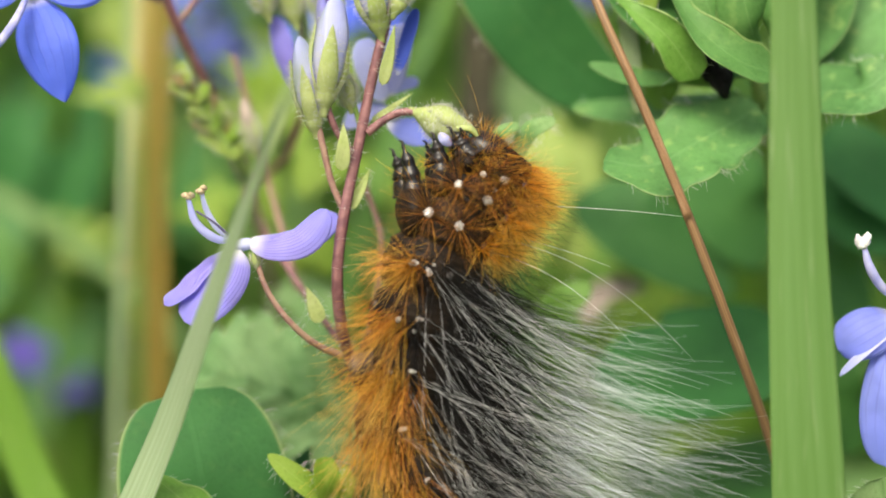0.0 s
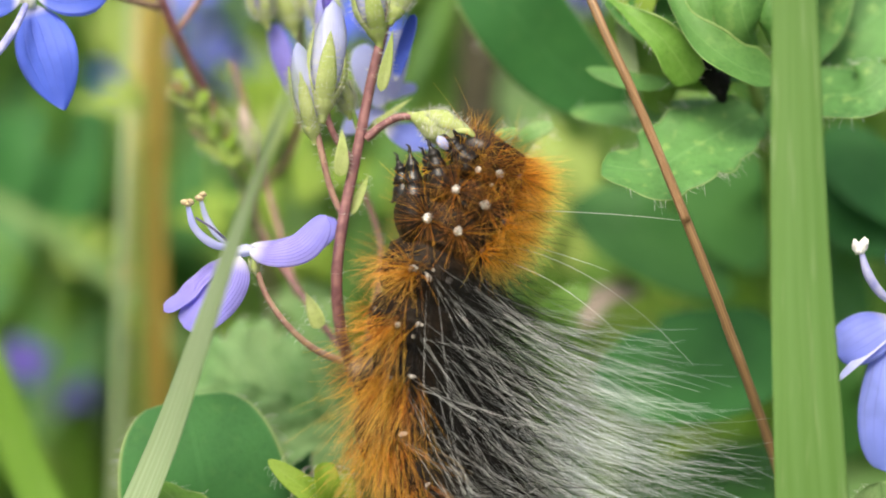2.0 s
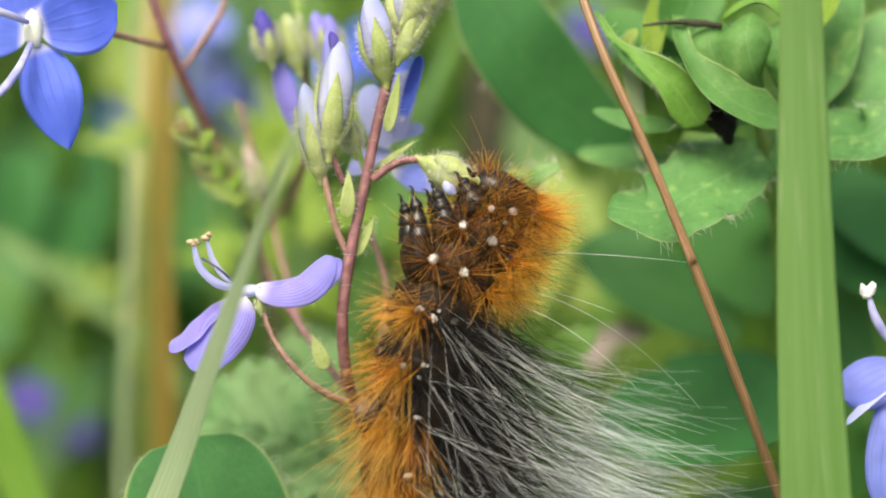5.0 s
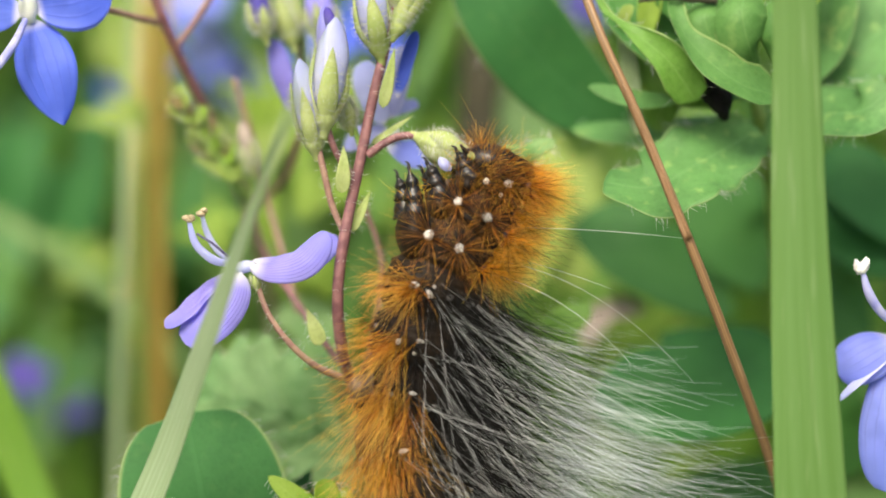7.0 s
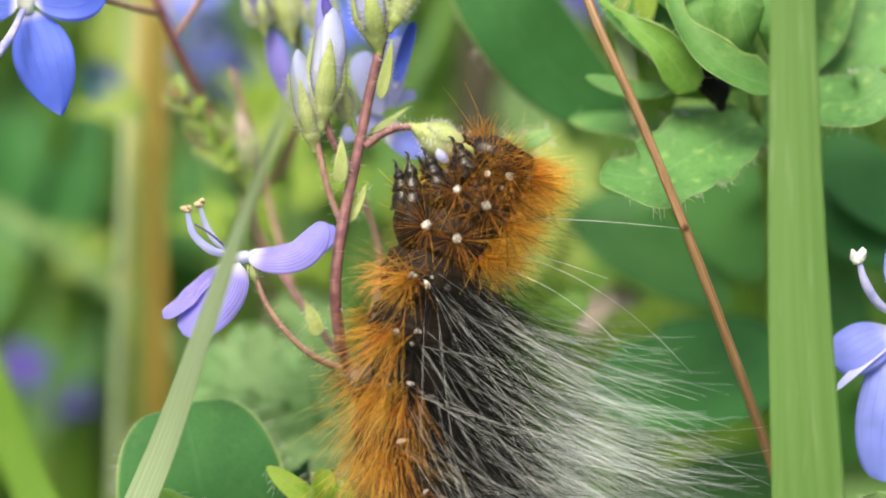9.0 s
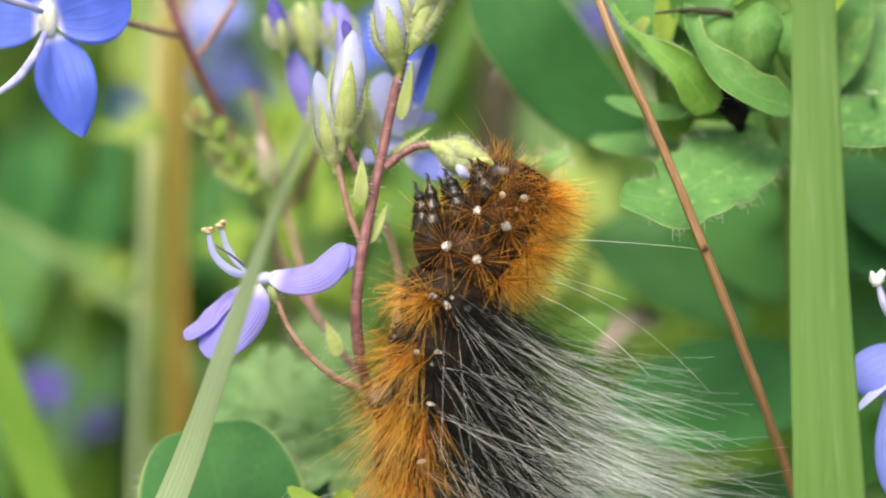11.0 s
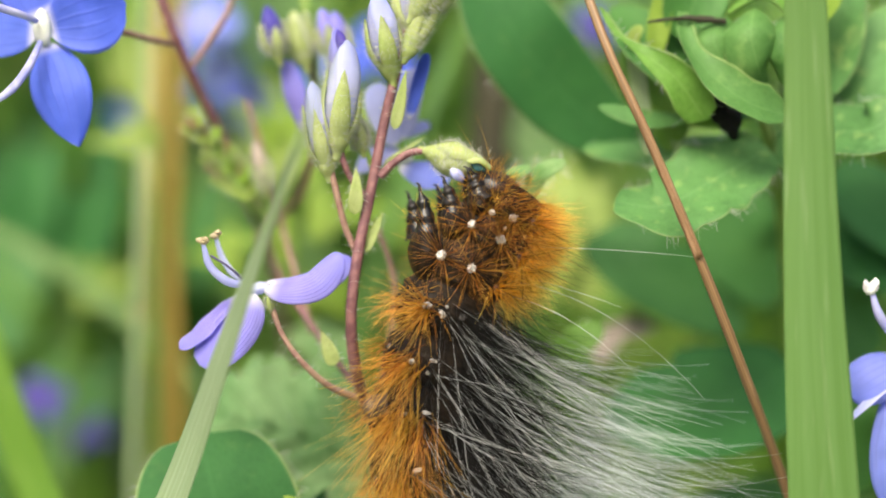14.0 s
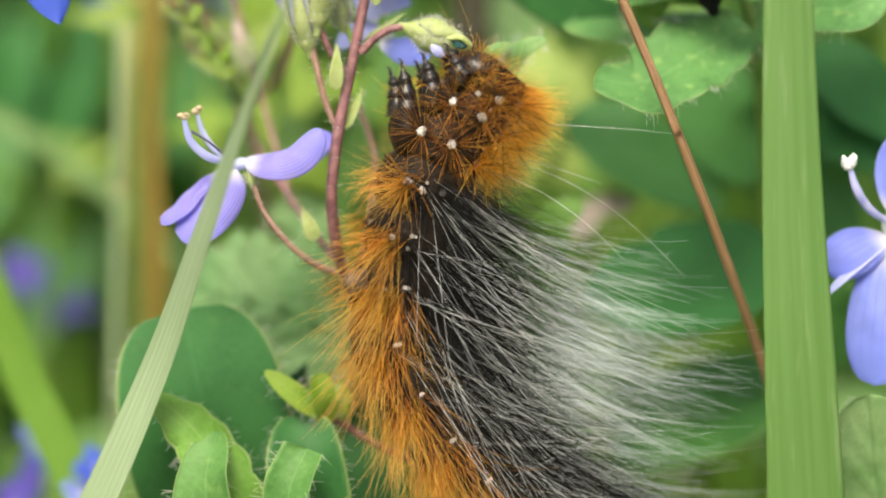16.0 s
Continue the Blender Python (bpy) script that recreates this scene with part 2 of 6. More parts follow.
def grass_material(name, a, b, c, rough=0.4, glow=0.3, lines=16.0, vary=0.1):
    q = Mat(name, rough)
    s, t = q.attr("across"), q.attr("along")
    band = q.noise(1.0, 3, q.vec(q.math("MULTIPLY", s, lines), q.math("MULTIPLY", t, 5.0)))
    wide = q.noise(1.0, 2, q.vec(q.math("MULTIPLY", s, 3.0), q.math("MULTIPLY", t, 16.0), 4.0))
    col = q.mix(q.step(band, 0.35, 0.65), a, b)
    col = q.mix(q.math("MULTIPLY", q.step(wide, 0.55, 0.75), 0.6), col, c)
    col = q.vary(col, vary)
    q.bump(band, 0.0001, 0.5)
    return q.done(col, glow, (1.0, 1.0, 0.6))


def petal_material(name, base, deep, throat=(0.85, 0.85, 0.9), glow=0.4, lines=9.0, white=0.2, drawn=0.26):
    q = Mat(name, 0.55)
    s, t = q.attr("across"), q.attr("along")
    wob = q.math("MULTIPLY", q.noise(500, 2), 0.5)
    ln = q.math("PINGPONG", q.math("ADD", q.math("MULTIPLY", s, lines * 0.5), wob), 0.5)
    line = q.math("SUBTRACT", 1.0, q.step(ln, 0.01, 0.15))
    line = q.math("MULTIPLY", line, q.math("SUBTRACT", 1.0, q.step(t, 0.5, 0.97)))
    col = q.mix(q.step(q.noise(350, 3), 0.3, 0.7), base, tuple(min(1, c * 1.25 + 0.03) for c in base))
    col = q.mix(q.math("MULTIPLY", q.step(q.math("ABSOLUTE", s), 0.55, 1.0), 0.3), col, tuple(min(1, c * 1.3 + 0.12) for c in base))
    col = q.mix(q.math("MULTIPLY", q.step(t, 0.4, 1.0), 0.45), col, tuple(c * k for c, k in zip(base, (0.6, 0.72, 0.95))))
    col = q.mix(q.math("MULTIPLY", line, drawn), col, deep)
    col = q.mix(q.math("SUBTRACT", 1.0, q.step(t, 0.0, white * 1.5)), col, throat)
    q.bump(q.math("ADD", line, q.math("MULTIPLY", q.noise(1800, 2), 0.5)), 0.00008, 0.4)
    col = q.vary(col, 0.06, False)
    return q.done(col, glow, (0.9, 0.9, 1.0))


def skin_material(name, a, b, rough=0.5, scale=900.0, bump=0.5, glow=0.0, vary=0.05, spec=None):
    q = Mat(name, rough)
    col = q.mix(q.step(q.noise(scale, 4), 0.35, 0.65), a, b)
    col = q.mix(q.math("MULTIPLY", q.step(q.noise(scale * 0.2, 2), 0.4, 0.7), 0.4), col, b)
    q.bump(q.noise(scale * 2.2, 3), 0.00015, bump)
    if spec is not None:
        q.b.inputs["Specular IOR Level"].default_value = spec
    return q.done(q.vary(col, vary), glow)


def hair_material(name, root, mid, tip, at=(0.2, 0.6), rough=0.35, glow=0.25, vary=0.25, spec=0.5):
    q = Mat(name, rough)
    q.b.inputs["Specular IOR Level"].default_value = spec
    t = q.attr("along")
    col = q.mix(q.step(t, 0.0, at[0]), root, mid)
    col = q.mix(q.step(t, at[0], at[1]), col, tip)
    return q.done(q.vary(col, vary), glow)


M_LEAF = leaf_material("leaf_green", (0.045, 0.16, 0.035), (0.075, 0.24, 0.05), (0.16, 0.36, 0.11), edge=(0.3, 0.42, 0.14))
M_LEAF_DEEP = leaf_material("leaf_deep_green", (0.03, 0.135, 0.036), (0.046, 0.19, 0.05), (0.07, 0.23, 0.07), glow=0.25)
M_MEADOW = leaf_material("leaf_meadow", (0.12, 0.25, 0.075), (0.19, 0.33, 0.12), (0.25, 0.38, 0.16), glow=0.35, vary=0.25)
M_LEAF_SOFT = leaf_material("leaf_soft_green", (0.05, 0.178, 0.042), (0.076, 0.233, 0.06), (0.105, 0.28, 0.085), glow=0.25)
M_LEAF_ROUND = leaf_material("leaf_round_green", (0.04, 0.16, 0.044), (0.052, 0.195, 0.053), (0.075, 0.235, 0.075), edge=(0.42, 0.52, 0.24), veins=5, vary=0.02, speck=0.04)
M_LEAF_BLUE = leaf_material("leaf_bluish_green", (0.08, 0.225, 0.064), (0.135, 0.335, 0.1), (0.2, 0.42, 0.16), rough=0.5, speck=0.4, edge=(0.32, 0.44, 0.2))
M_LEAF_FRESH = leaf_material("leaf_fresh_green", (0.115, 0.285, 0.04), (0.19, 0.4, 0.075), (0.32, 0.5, 0.17), rough=0.45, edge=(0.4, 0.5, 0.2))
M_LEAF_LIME = leaf_material("leaf_lime", (0.2, 0.37, 0.04), (0.3, 0.46, 0.08), (0.4, 0.56, 0.15), glow=0.4)
M_LEAF_TENDER = leaf_material("leaf_tender_green", (0.085, 0.24, 0.055), (0.15, 0.34, 0.095), (0.22, 0.43, 0.15), rough=0.5, speck=0.2, edge=(0.36, 0.48, 0.2), glow=0.35)
# Lit copy of the lime leaf: sunlight is put into the base colour.
M_LEAF_SUN_PAINTED = leaf_material("leaf_sun_painted", (0.28, 0.42, 0.09), (0.4, 0.53, 0.15), (0.44, 0.57, 0.2), glow=0.4)
M_LEAF_PALE = leaf_material("leaf_pale_downy", (0.15, 0.32, 0.1), (0.29, 0.46, 0.2), (0.085, 0.22, 0.06), rough=0.75, veins=6, drawn=0.36, rib=0.08)
M_LEAF_DOWNY = leaf_material("leaf_grey_downy", (0.11, 0.25, 0.085), (0.23, 0.38, 0.17), (0.06, 0.17, 0.05), rough=0.75, veins=6, drawn=0.4, rib=0.08)
M_GRASS = grass_material("grass_green", (0.12, 0.28, 0.03), (0.18, 0.36, 0.05), (0.28, 0.43, 0.11))
M_BLADE = grass_material("grass_broad", (0.135, 0.29, 0.07), (0.16, 0.325, 0.092), (0.28, 0.41, 0.19), lines=4, glow=0.3)
M_GRASS_PALE = grass_material("grass_pale", (0.33, 0.46, 0.24), (0.43, 0.56, 0.34), (0.54, 0.64, 0.44), glow=0.4)
M_BLADE_PALE = grass_material("grass_pale_leaning", (0.34, 0.46, 0.27), (0.43, 0.56, 0.37), (0.56, 0.66, 0.5), glow=0.4, lines=9)
M_STRAW = grass_material("straw_brown", (0.19, 0.11, 0.055), (0.32, 0.19, 0.095), (0.5, 0.35, 0.21), glow=0.0, lines=8)
M_STRAW_YELLOW = grass_material("straw_yellow", (0.42, 0.31, 0.07), (0.58, 0.46, 0.15), (0.3, 0.21, 0.04), glow=0.15, lines=6)
M_STRAW_TAN = grass_material("straw_tan", (0.5, 0.36, 0.07), (0.6, 0.45, 0.12), (0.4, 0.27, 0.05), glow=0.2, lines=6)
M_STEM = skin_material("stem_purple", (0.15, 0.062, 0.072), (0.27, 0.13, 0.13), 0.45, 1400)
M_STEM_PINK = skin_material("stem_brownish", (0.23, 0.12, 0.105), (0.34, 0.22, 0.16), 0.5, 1400)
M_STEM_GREEN = skin_material("stem_green", (0.16, 0.3, 0.06), (0.28, 0.42, 0.1), 0.5, 1000, glow=0.15)
M_BUD = skin_material("bud_green", (0.42, 0.54, 0.19), (0.6, 0.68, 0.36), 0.5, 1200, glow=0.3)
M_SEPAL = leaf_material("sepal_green", (0.41, 0.53, 0.17), (0.58, 0.67, 0.32), (0.64, 0.71, 0.43), glow=0.4, veins=0.8, drawn=0.15)
M_PETAL_DUSK = petal_material("petal_dusk", (0.075, 0.05, 0.38), (0.05, 0.03, 0.22), white=0.05)
M_DOWN = hair_material("plant_down", (0.7, 0.75, 0.6), (0.8, 0.82, 0.75), (0.85, 0.86, 0.82), glow=0.5, vary=0.1)
M_PETAL = petal_material("petal_violet", (0.33, 0.3, 0.78), (0.13, 0.05, 0.47), white=0.15, lines=10, drawn=0.62)
M_PETAL_BLUE = petal_material("petal_blue", (0.062, 0.13, 0.66), (0.04, 0.05, 0.42), white=0.1, lines=6, drawn=0.12)
M_PETAL_PALE = petal_material("petal_pale", (0.5, 0.53, 0.85), (0.3, 0.32, 0.7), white=0.05)
M_PETAL_WHITE = petal_material("petal_white", (0.54, 0.57, 0.82), (0.3, 0.32, 0.7), white=0.05, drawn=0.4)
M_PETAL_SKY = petal_material("petal_sky", (0.22, 0.28, 0.76), (0.11, 0.13, 0.52), lines=7)
M_THROAT = skin_material("flower_throat", (0.75, 0.8, 0.7), (0.85, 0.86, 0.84), 0.6, 1200, glow=0.3)
M_FILAMENT = skin_material("filament", (0.36, 0.38, 0.78), (0.6, 0.61, 0.86), 0.5, 800, glow=0.3)
M_STYLE = skin_material("style", (0.05, 0.04, 0.12), (0.1, 0.08, 0.2), 0.5)
M_RIM = skin_material("leaf_margin", (0.2, 0.36, 0.09), (0.32, 0.47, 0.16), 0.5, 900, glow=0.3)
M_BITE = skin_material("bitten_tissue", (0.006, 0.03, 0.035), (0.03, 0.12, 0.13), 0.35, 1800)
M_ANTHER = skin_material("anther_tan", (0.36, 0.28, 0.16), (0.56, 0.46, 0.3), 0.8, 4000)
M_ANTHER_WHITE = skin_material("anther_white", (0.6, 0.6, 0.6), (0.85, 0.85, 0.86), 0.8, 3000)
M_SKIN = skin_material("caterpillar_skin", (0.010, 0.007, 0.005), (0.026, 0.017, 0.011), 0.5, 1500, 0.7, spec=0.12)
M_HORN = skin_material("black_horn", (0.004, 0.004, 0.005), (0.014, 0.011, 0.01), 0.36, 900, 0.4)
M_LEG_SOFT = skin_material("proleg_skin", (0.09, 0.055, 0.035), (0.19, 0.125, 0.08), 0.5, 1500, glow=0.1)
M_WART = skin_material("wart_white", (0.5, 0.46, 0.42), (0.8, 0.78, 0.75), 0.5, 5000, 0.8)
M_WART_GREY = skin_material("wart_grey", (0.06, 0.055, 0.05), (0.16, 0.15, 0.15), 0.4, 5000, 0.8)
M_HAIR_ORANGE = hair_material("bristle_orange", (0.9, 0.42, 0.035), (1.0, 0.56, 0.065), (1.0, 0.76, 0.2), (0.2, 0.7), glow=0.7)
M_HAIR_AMBER = hair_material("bristle_amber", (0.2, 0.075, 0.01), (0.6, 0.25, 0.022), (0.9, 0.52, 0.1), (0.25, 0.85), glow=0.4, vary=0.35)
M_HAIR_RUST = hair_material("bristle_rust", (0.05, 0.02, 0.008), (0.22, 0.08, 0.012), (0.55, 0.24, 0.03), (0.3, 1.0), glow=0.3)
M_HAIR_YELLOW = hair_material("bristle_yellow", (0.55, 0.26, 0.03), (0.8, 0.46, 0.05), (0.85, 0.6, 0.16), (0.3, 0.7), glow=0.4)
M_HAIR_GREY = hair_material("bristle_black_to_white", (0.004, 0.004, 0.005), (0.02, 0.021, 0.023), (0.74, 0.81, 0.86), (0.45, 0.85), glow=0.2, spec=0.25)
M_HAIR_PALE = hair_material("bristle_pale_tipped", (0.006, 0.006, 0.007), (0.13, 0.135, 0.14), (0.92, 0.98, 1.0), (0.28, 0.58), glow=0.35, spec=0.25)
M_HAIR_WHITE = hair_material("bristle_white", (0.14, 0.14, 0.14), (0.72, 0.75, 0.77), (0.96, 0.99, 1.0), (0.14, 0.4), glow=0.3)
M_HAIR_BLACK = hair_material("bristle_black", (0.003, 0.003, 0.003), (0.006, 0.006, 0.006), (0.014, 0.013, 0.014), (0.4, 1.0), glow=0.0, spec=0.1)
M_GROUND = skin_material("mossy_ground", (0.05, 0.07, 0.018), (0.09, 0.13, 0.03), 0.9, 60, 1.0)
# Near-black brown: the withered stalk's own colour, and painted shade for the background gap.
M_STALK_AND_GAP_DARK = skin_material("stalk_and_gap_shade", (0.022, 0.022, 0.011), (0.05, 0.046, 0.022), 0.8, 300)
M_DRY_BRACT = leaf_material("bract_brownish", (0.2, 0.14, 0.06), (0.3, 0.26, 0.1), (0.34, 0.32, 0.14), glow=0.3)
M_DRY = skin_material("dry_leaf", (0.4, 0.34, 0.28), (0.54, 0.47, 0.4), 0.8, 400, glow=0.2)
M_WITHERED = skin_material("withered_black", (0.004, 0.004, 0.005), (0.012, 0.011, 0.012), 0.7, 900, spec=0.15)


# ---- the ground ----
def build_ground():
    g = Geo()
    r = np.r_[0.0, np.geomspace(0.03, 60, 30)]
    ang = np.linspace(0, 2 * math.pi, 40, endpoint=False)
    x = r[:, None] * np.cos(ang)
    y = r[:, None] * np.sin(ang)
    z = np.array([[noise.noise((a * 14, b * 14, 0)) for a, b in zip(p, q)] for p, q in zip(x, y)]) * 0.006 - 0.006
    z = z * (r < 3)[:, None]
    g.add(np.stack([x, y, z], -1).reshape(-1, 3), grid_faces(len(r), 40, True), np.repeat(r / 60, 40), np.tile(ang, len(r)))
    lone("ground", g, M_GROUND, Vector((0, 0, 0)), "dark mossy ground under the meadow plants", "ground", kind="structure")


def foot(p):
    """The place on the ground under p."""
    return Vector((p.x, p.y, -0.004))


def mid(a, b, k=0.5, lift=0.0, way=None):
    q = a + (b - a) * k
    return q + (way * lift if way is not None else Vector((0, 0, lift)))


def down_on(path, radii, every, length=0.0005, seed=1, spread=1.0):
    """Short white hairs standing off a stem."""
    rng = np.random.default_rng(seed)
    n = max(int(every), 4)
    p = spline(path, 60)
    i = rng.integers(1, 59, n)
    tan = unit(p[i] - p[i - 1])
    rad = unit(np.cross(tan, rng.normal(0, 1, (n, 3))))
    r = np.interp(i / 59, np.linspace(0, 1, len(radii)), radii)
    return hairs(p[i] + rad * r[:, None] * 0.9, rad + tan * rng.normal(0, 0.25, (n, 1)), length * rng.uniform(0.5, 1.2, n) * spread, (0, 0, 0), 0.000014, 0.000006, 2)


def fringe(geo, n, length, seed=1):
    """White hairs on the rim of the last leaf laid into geo."""
    rng = np.random.default_rng(seed)
    m = geo.mid
    i = rng.integers(2, m.shape[0] - 1, n)
    e = rng.integers(0, 2, n) * (m.shape[1] - 1)
    base = m[i, e]
    out = unit(base - m[i, m.shape[1] // 2]) + 0.35 * rng.normal(0, 1, (n, 3))
    return hairs(base, out, length * rng.uniform(0.4, 1.2, n), (0, 0, -0.1), 0.000013, 0.000006, 2)


def nap(geo, n, out, length, seed=1):
    """Short hairs all over the outer face of the last leaf laid into geo."""
    rng = np.random.default_rng(seed)
    m = geo.mid
    base = m[rng.integers(1, m.shape[0] - 1, n), rng.integers(0, m.shape[1], n)]
    return hairs(base, np.array(tuple(out)) + 0.5 * rng.normal(0, 1, (n, 3)), length * rng.uniform(0.4, 1.2, n), (0, 0, 0), 0.000011, 0.000005, 2)


# ---- speedwell ----
MOVERS = {}
PETAL = oval(0.55, 0.42)


def petal(parent, base, tip, half, face, mat, bulge=0.1, cup=0.15, shape=PETAL, label=""):
    f0 = face[0] if isinstance(face, (list, tuple)) else face
    m = mid(base, tip, 0.5) + f0 * (tip - base).length * bulge
    return part("petal", ribbon([base, m, tip], G(half), face, shape, n=40, m=15, cup=cup, wave=0.07, waves=1.3, thick=0.00016), mat, parent, label)


def stamen(parent, pts, r, tip_size, mat_tip=None):
    part("stamen", tube(pts, [G(r * 0.7), G(r), G(r * 1.1), G(r * 0.5)], 7, 16), M_FILAMENT, parent, "pale lilac filament")
    g = Geo()
    e = Vector(pts[-1])
    for k in (-1, 1):
        c = e + D(0.55 * k, 0.3 + 0.2 * k, 0.3) * G(tip_size * 0.4)
        ball(c, (D(1, -0.25 * k, 0) * G(tip_size * 0.48), D(0.25 * k, 1, 0) * G(tip_size * 0.82), D(0, 0, 1) * G(tip_size * 0.5)), g, 10, 14, 0.3)
    part("anther", g, mat_tip or M_ANTHER, parent)


def calyx(parent, base, way, size, spread=0.5, count=4):
    """Green sepals round the foot of a flower or bud."""
    a = way.cross(Vector((0.3, 0.8, 0.5))).normalized()
    b = way.cross(a)
    for k in range(count):
        ang = 6.283 * k / count + 0.5
        out = a * math.cos(ang) + b * math.sin(ang)
        tip = base + (way + out * spread) .normalized() * size
        g = ribbon([base, mid(base, tip, 0.5) + out * size * 0.14, tip], size * 0.17, out, oval(0.5, 0.8), n=12, m=7, cup=-0.3)
        part("sepal", g, M_SEPAL, parent)
        part("down", fringe(g, 26, 0.00045, k + 3), M_DOWN, parent)


def bud(parent, base, tip, half, color=None, open_=0.0, seed=1, pivot=None):
    """A closed flower: a green cup of sepals, with furled petals when it shows colour."""
    way = (tip - base).normalized()
    L = (tip - base).length
    a = way.cross(D(0, 0, 1)).normalized()
    b = way.cross(a)
    h = G(half)
    if color:
        g = tube([mid(base, tip, 0.15), mid(base, tip, 0.5), tip], [h * 0.45, h * 0.82, h * 0.96, h * 0.95, h * 0.82, h * 0.55, h * 0.06], 14, 30)
        ob = part("flower_bud", g, color, parent, "closed bud with furled pale petals", pivot)
        for k in range(2):
            face = (b * (-1 if k else 1) + a * 0.5).normalized()
            part("petal", ribbon([mid(base, tip, 0.2) + face * h * 0.4, mid(base, tip, 0.6) + face * h * 0.95, tip + face * h * 0.25], h * 0.8, face, oval(0.45, 0.4), n=14, m=9, cup=-0.35), color, ob)
    else:
        g = tube([base, mid(base, tip, 0.5), tip], [h * 0.4, h * 0.95, h * 1.04, h * 0.8, h * 0.25], 14, 18)
        ob = part("flower_bud", g, M_BUD, parent, "closed hairy green bud", pivot)
    reach = 0.7 if color else 0.8 if open_ == 2 else 0.98
    for k in range(4):
        ang = 1.57 * k + 0.4 + seed
        out = a * math.cos(ang) + b * math.sin(ang)
        e = base + way * L * reach * random.uniform(0.85, 1.1) + out * h * (0.6 if open_ == 2 else 0.95)
        g = ribbon([base + out * h * 0.3, base + way * L * reach * 0.45 + out * h * 1.14, e], h * (0.58 if color else 0.88 if open_ == 2 else 0.66), out, oval(0.42, 0.8), n=14, m=7, cup=-0.4)
        part("sepal", g, M_SEPAL, ob)
        part("down", fringe(g, 90, 0.0007, int(k + 10 * seed)), M_DOWN, ob)
        part("nap", nap(g, 130, out, 0.00045, int(k + 10 * seed)), M_DOWN, ob)
    part("foot", tube([base - way * h * 0.7, base, base + way * h * 0.75, base + way * h * 1.3], [h * 0.2, h * 0.3, h * 0.62, h * 0.75, h * 0.4], 10, 14), M_SEPAL, ob)
    return ob


def stem(parent, pts, r, mat, name="stem", hair=60, seed=1, n=30, length=0.00045, label="", pivot=None):
    radii = [G(q) for q in r]
    ob = part(name, tube(pts, radii, 10, n, 0.03), mat, parent, label, pivot)
    if hair:
        part("down", down_on(pts, radii, hair, length, seed), M_DOWN, ob)
    return ob


def small_flower(parent, c, face, size, mat, seed=0):
    """An open four-petalled flower turned towards face."""
    f = part("flower", ball(c, (RIGHT * size * 0.06, ABOVE * size * 0.06, AHEAD * size * 0.06)), M_THROAT, parent, "open blue four-petalled flower")
    a = face.cross(Vector((0.2, 0.1, 1))).normalized()
    b = face.cross(a)
    for k in range(4):
        ang = 1.5708 * k + seed
        out = a * math.cos(ang) + b * math.sin(ang)
        wide = 0.34 if k else 0.24
        part("petal", ribbon([c + out * size * 0.06, c + out * size * 0.5 + face * size * 0.1, c + out * size + face * size * 0.05], size * wide * 1.25, face, PETAL, n=10, m=7, cup=0.12), mat, f)
    return f


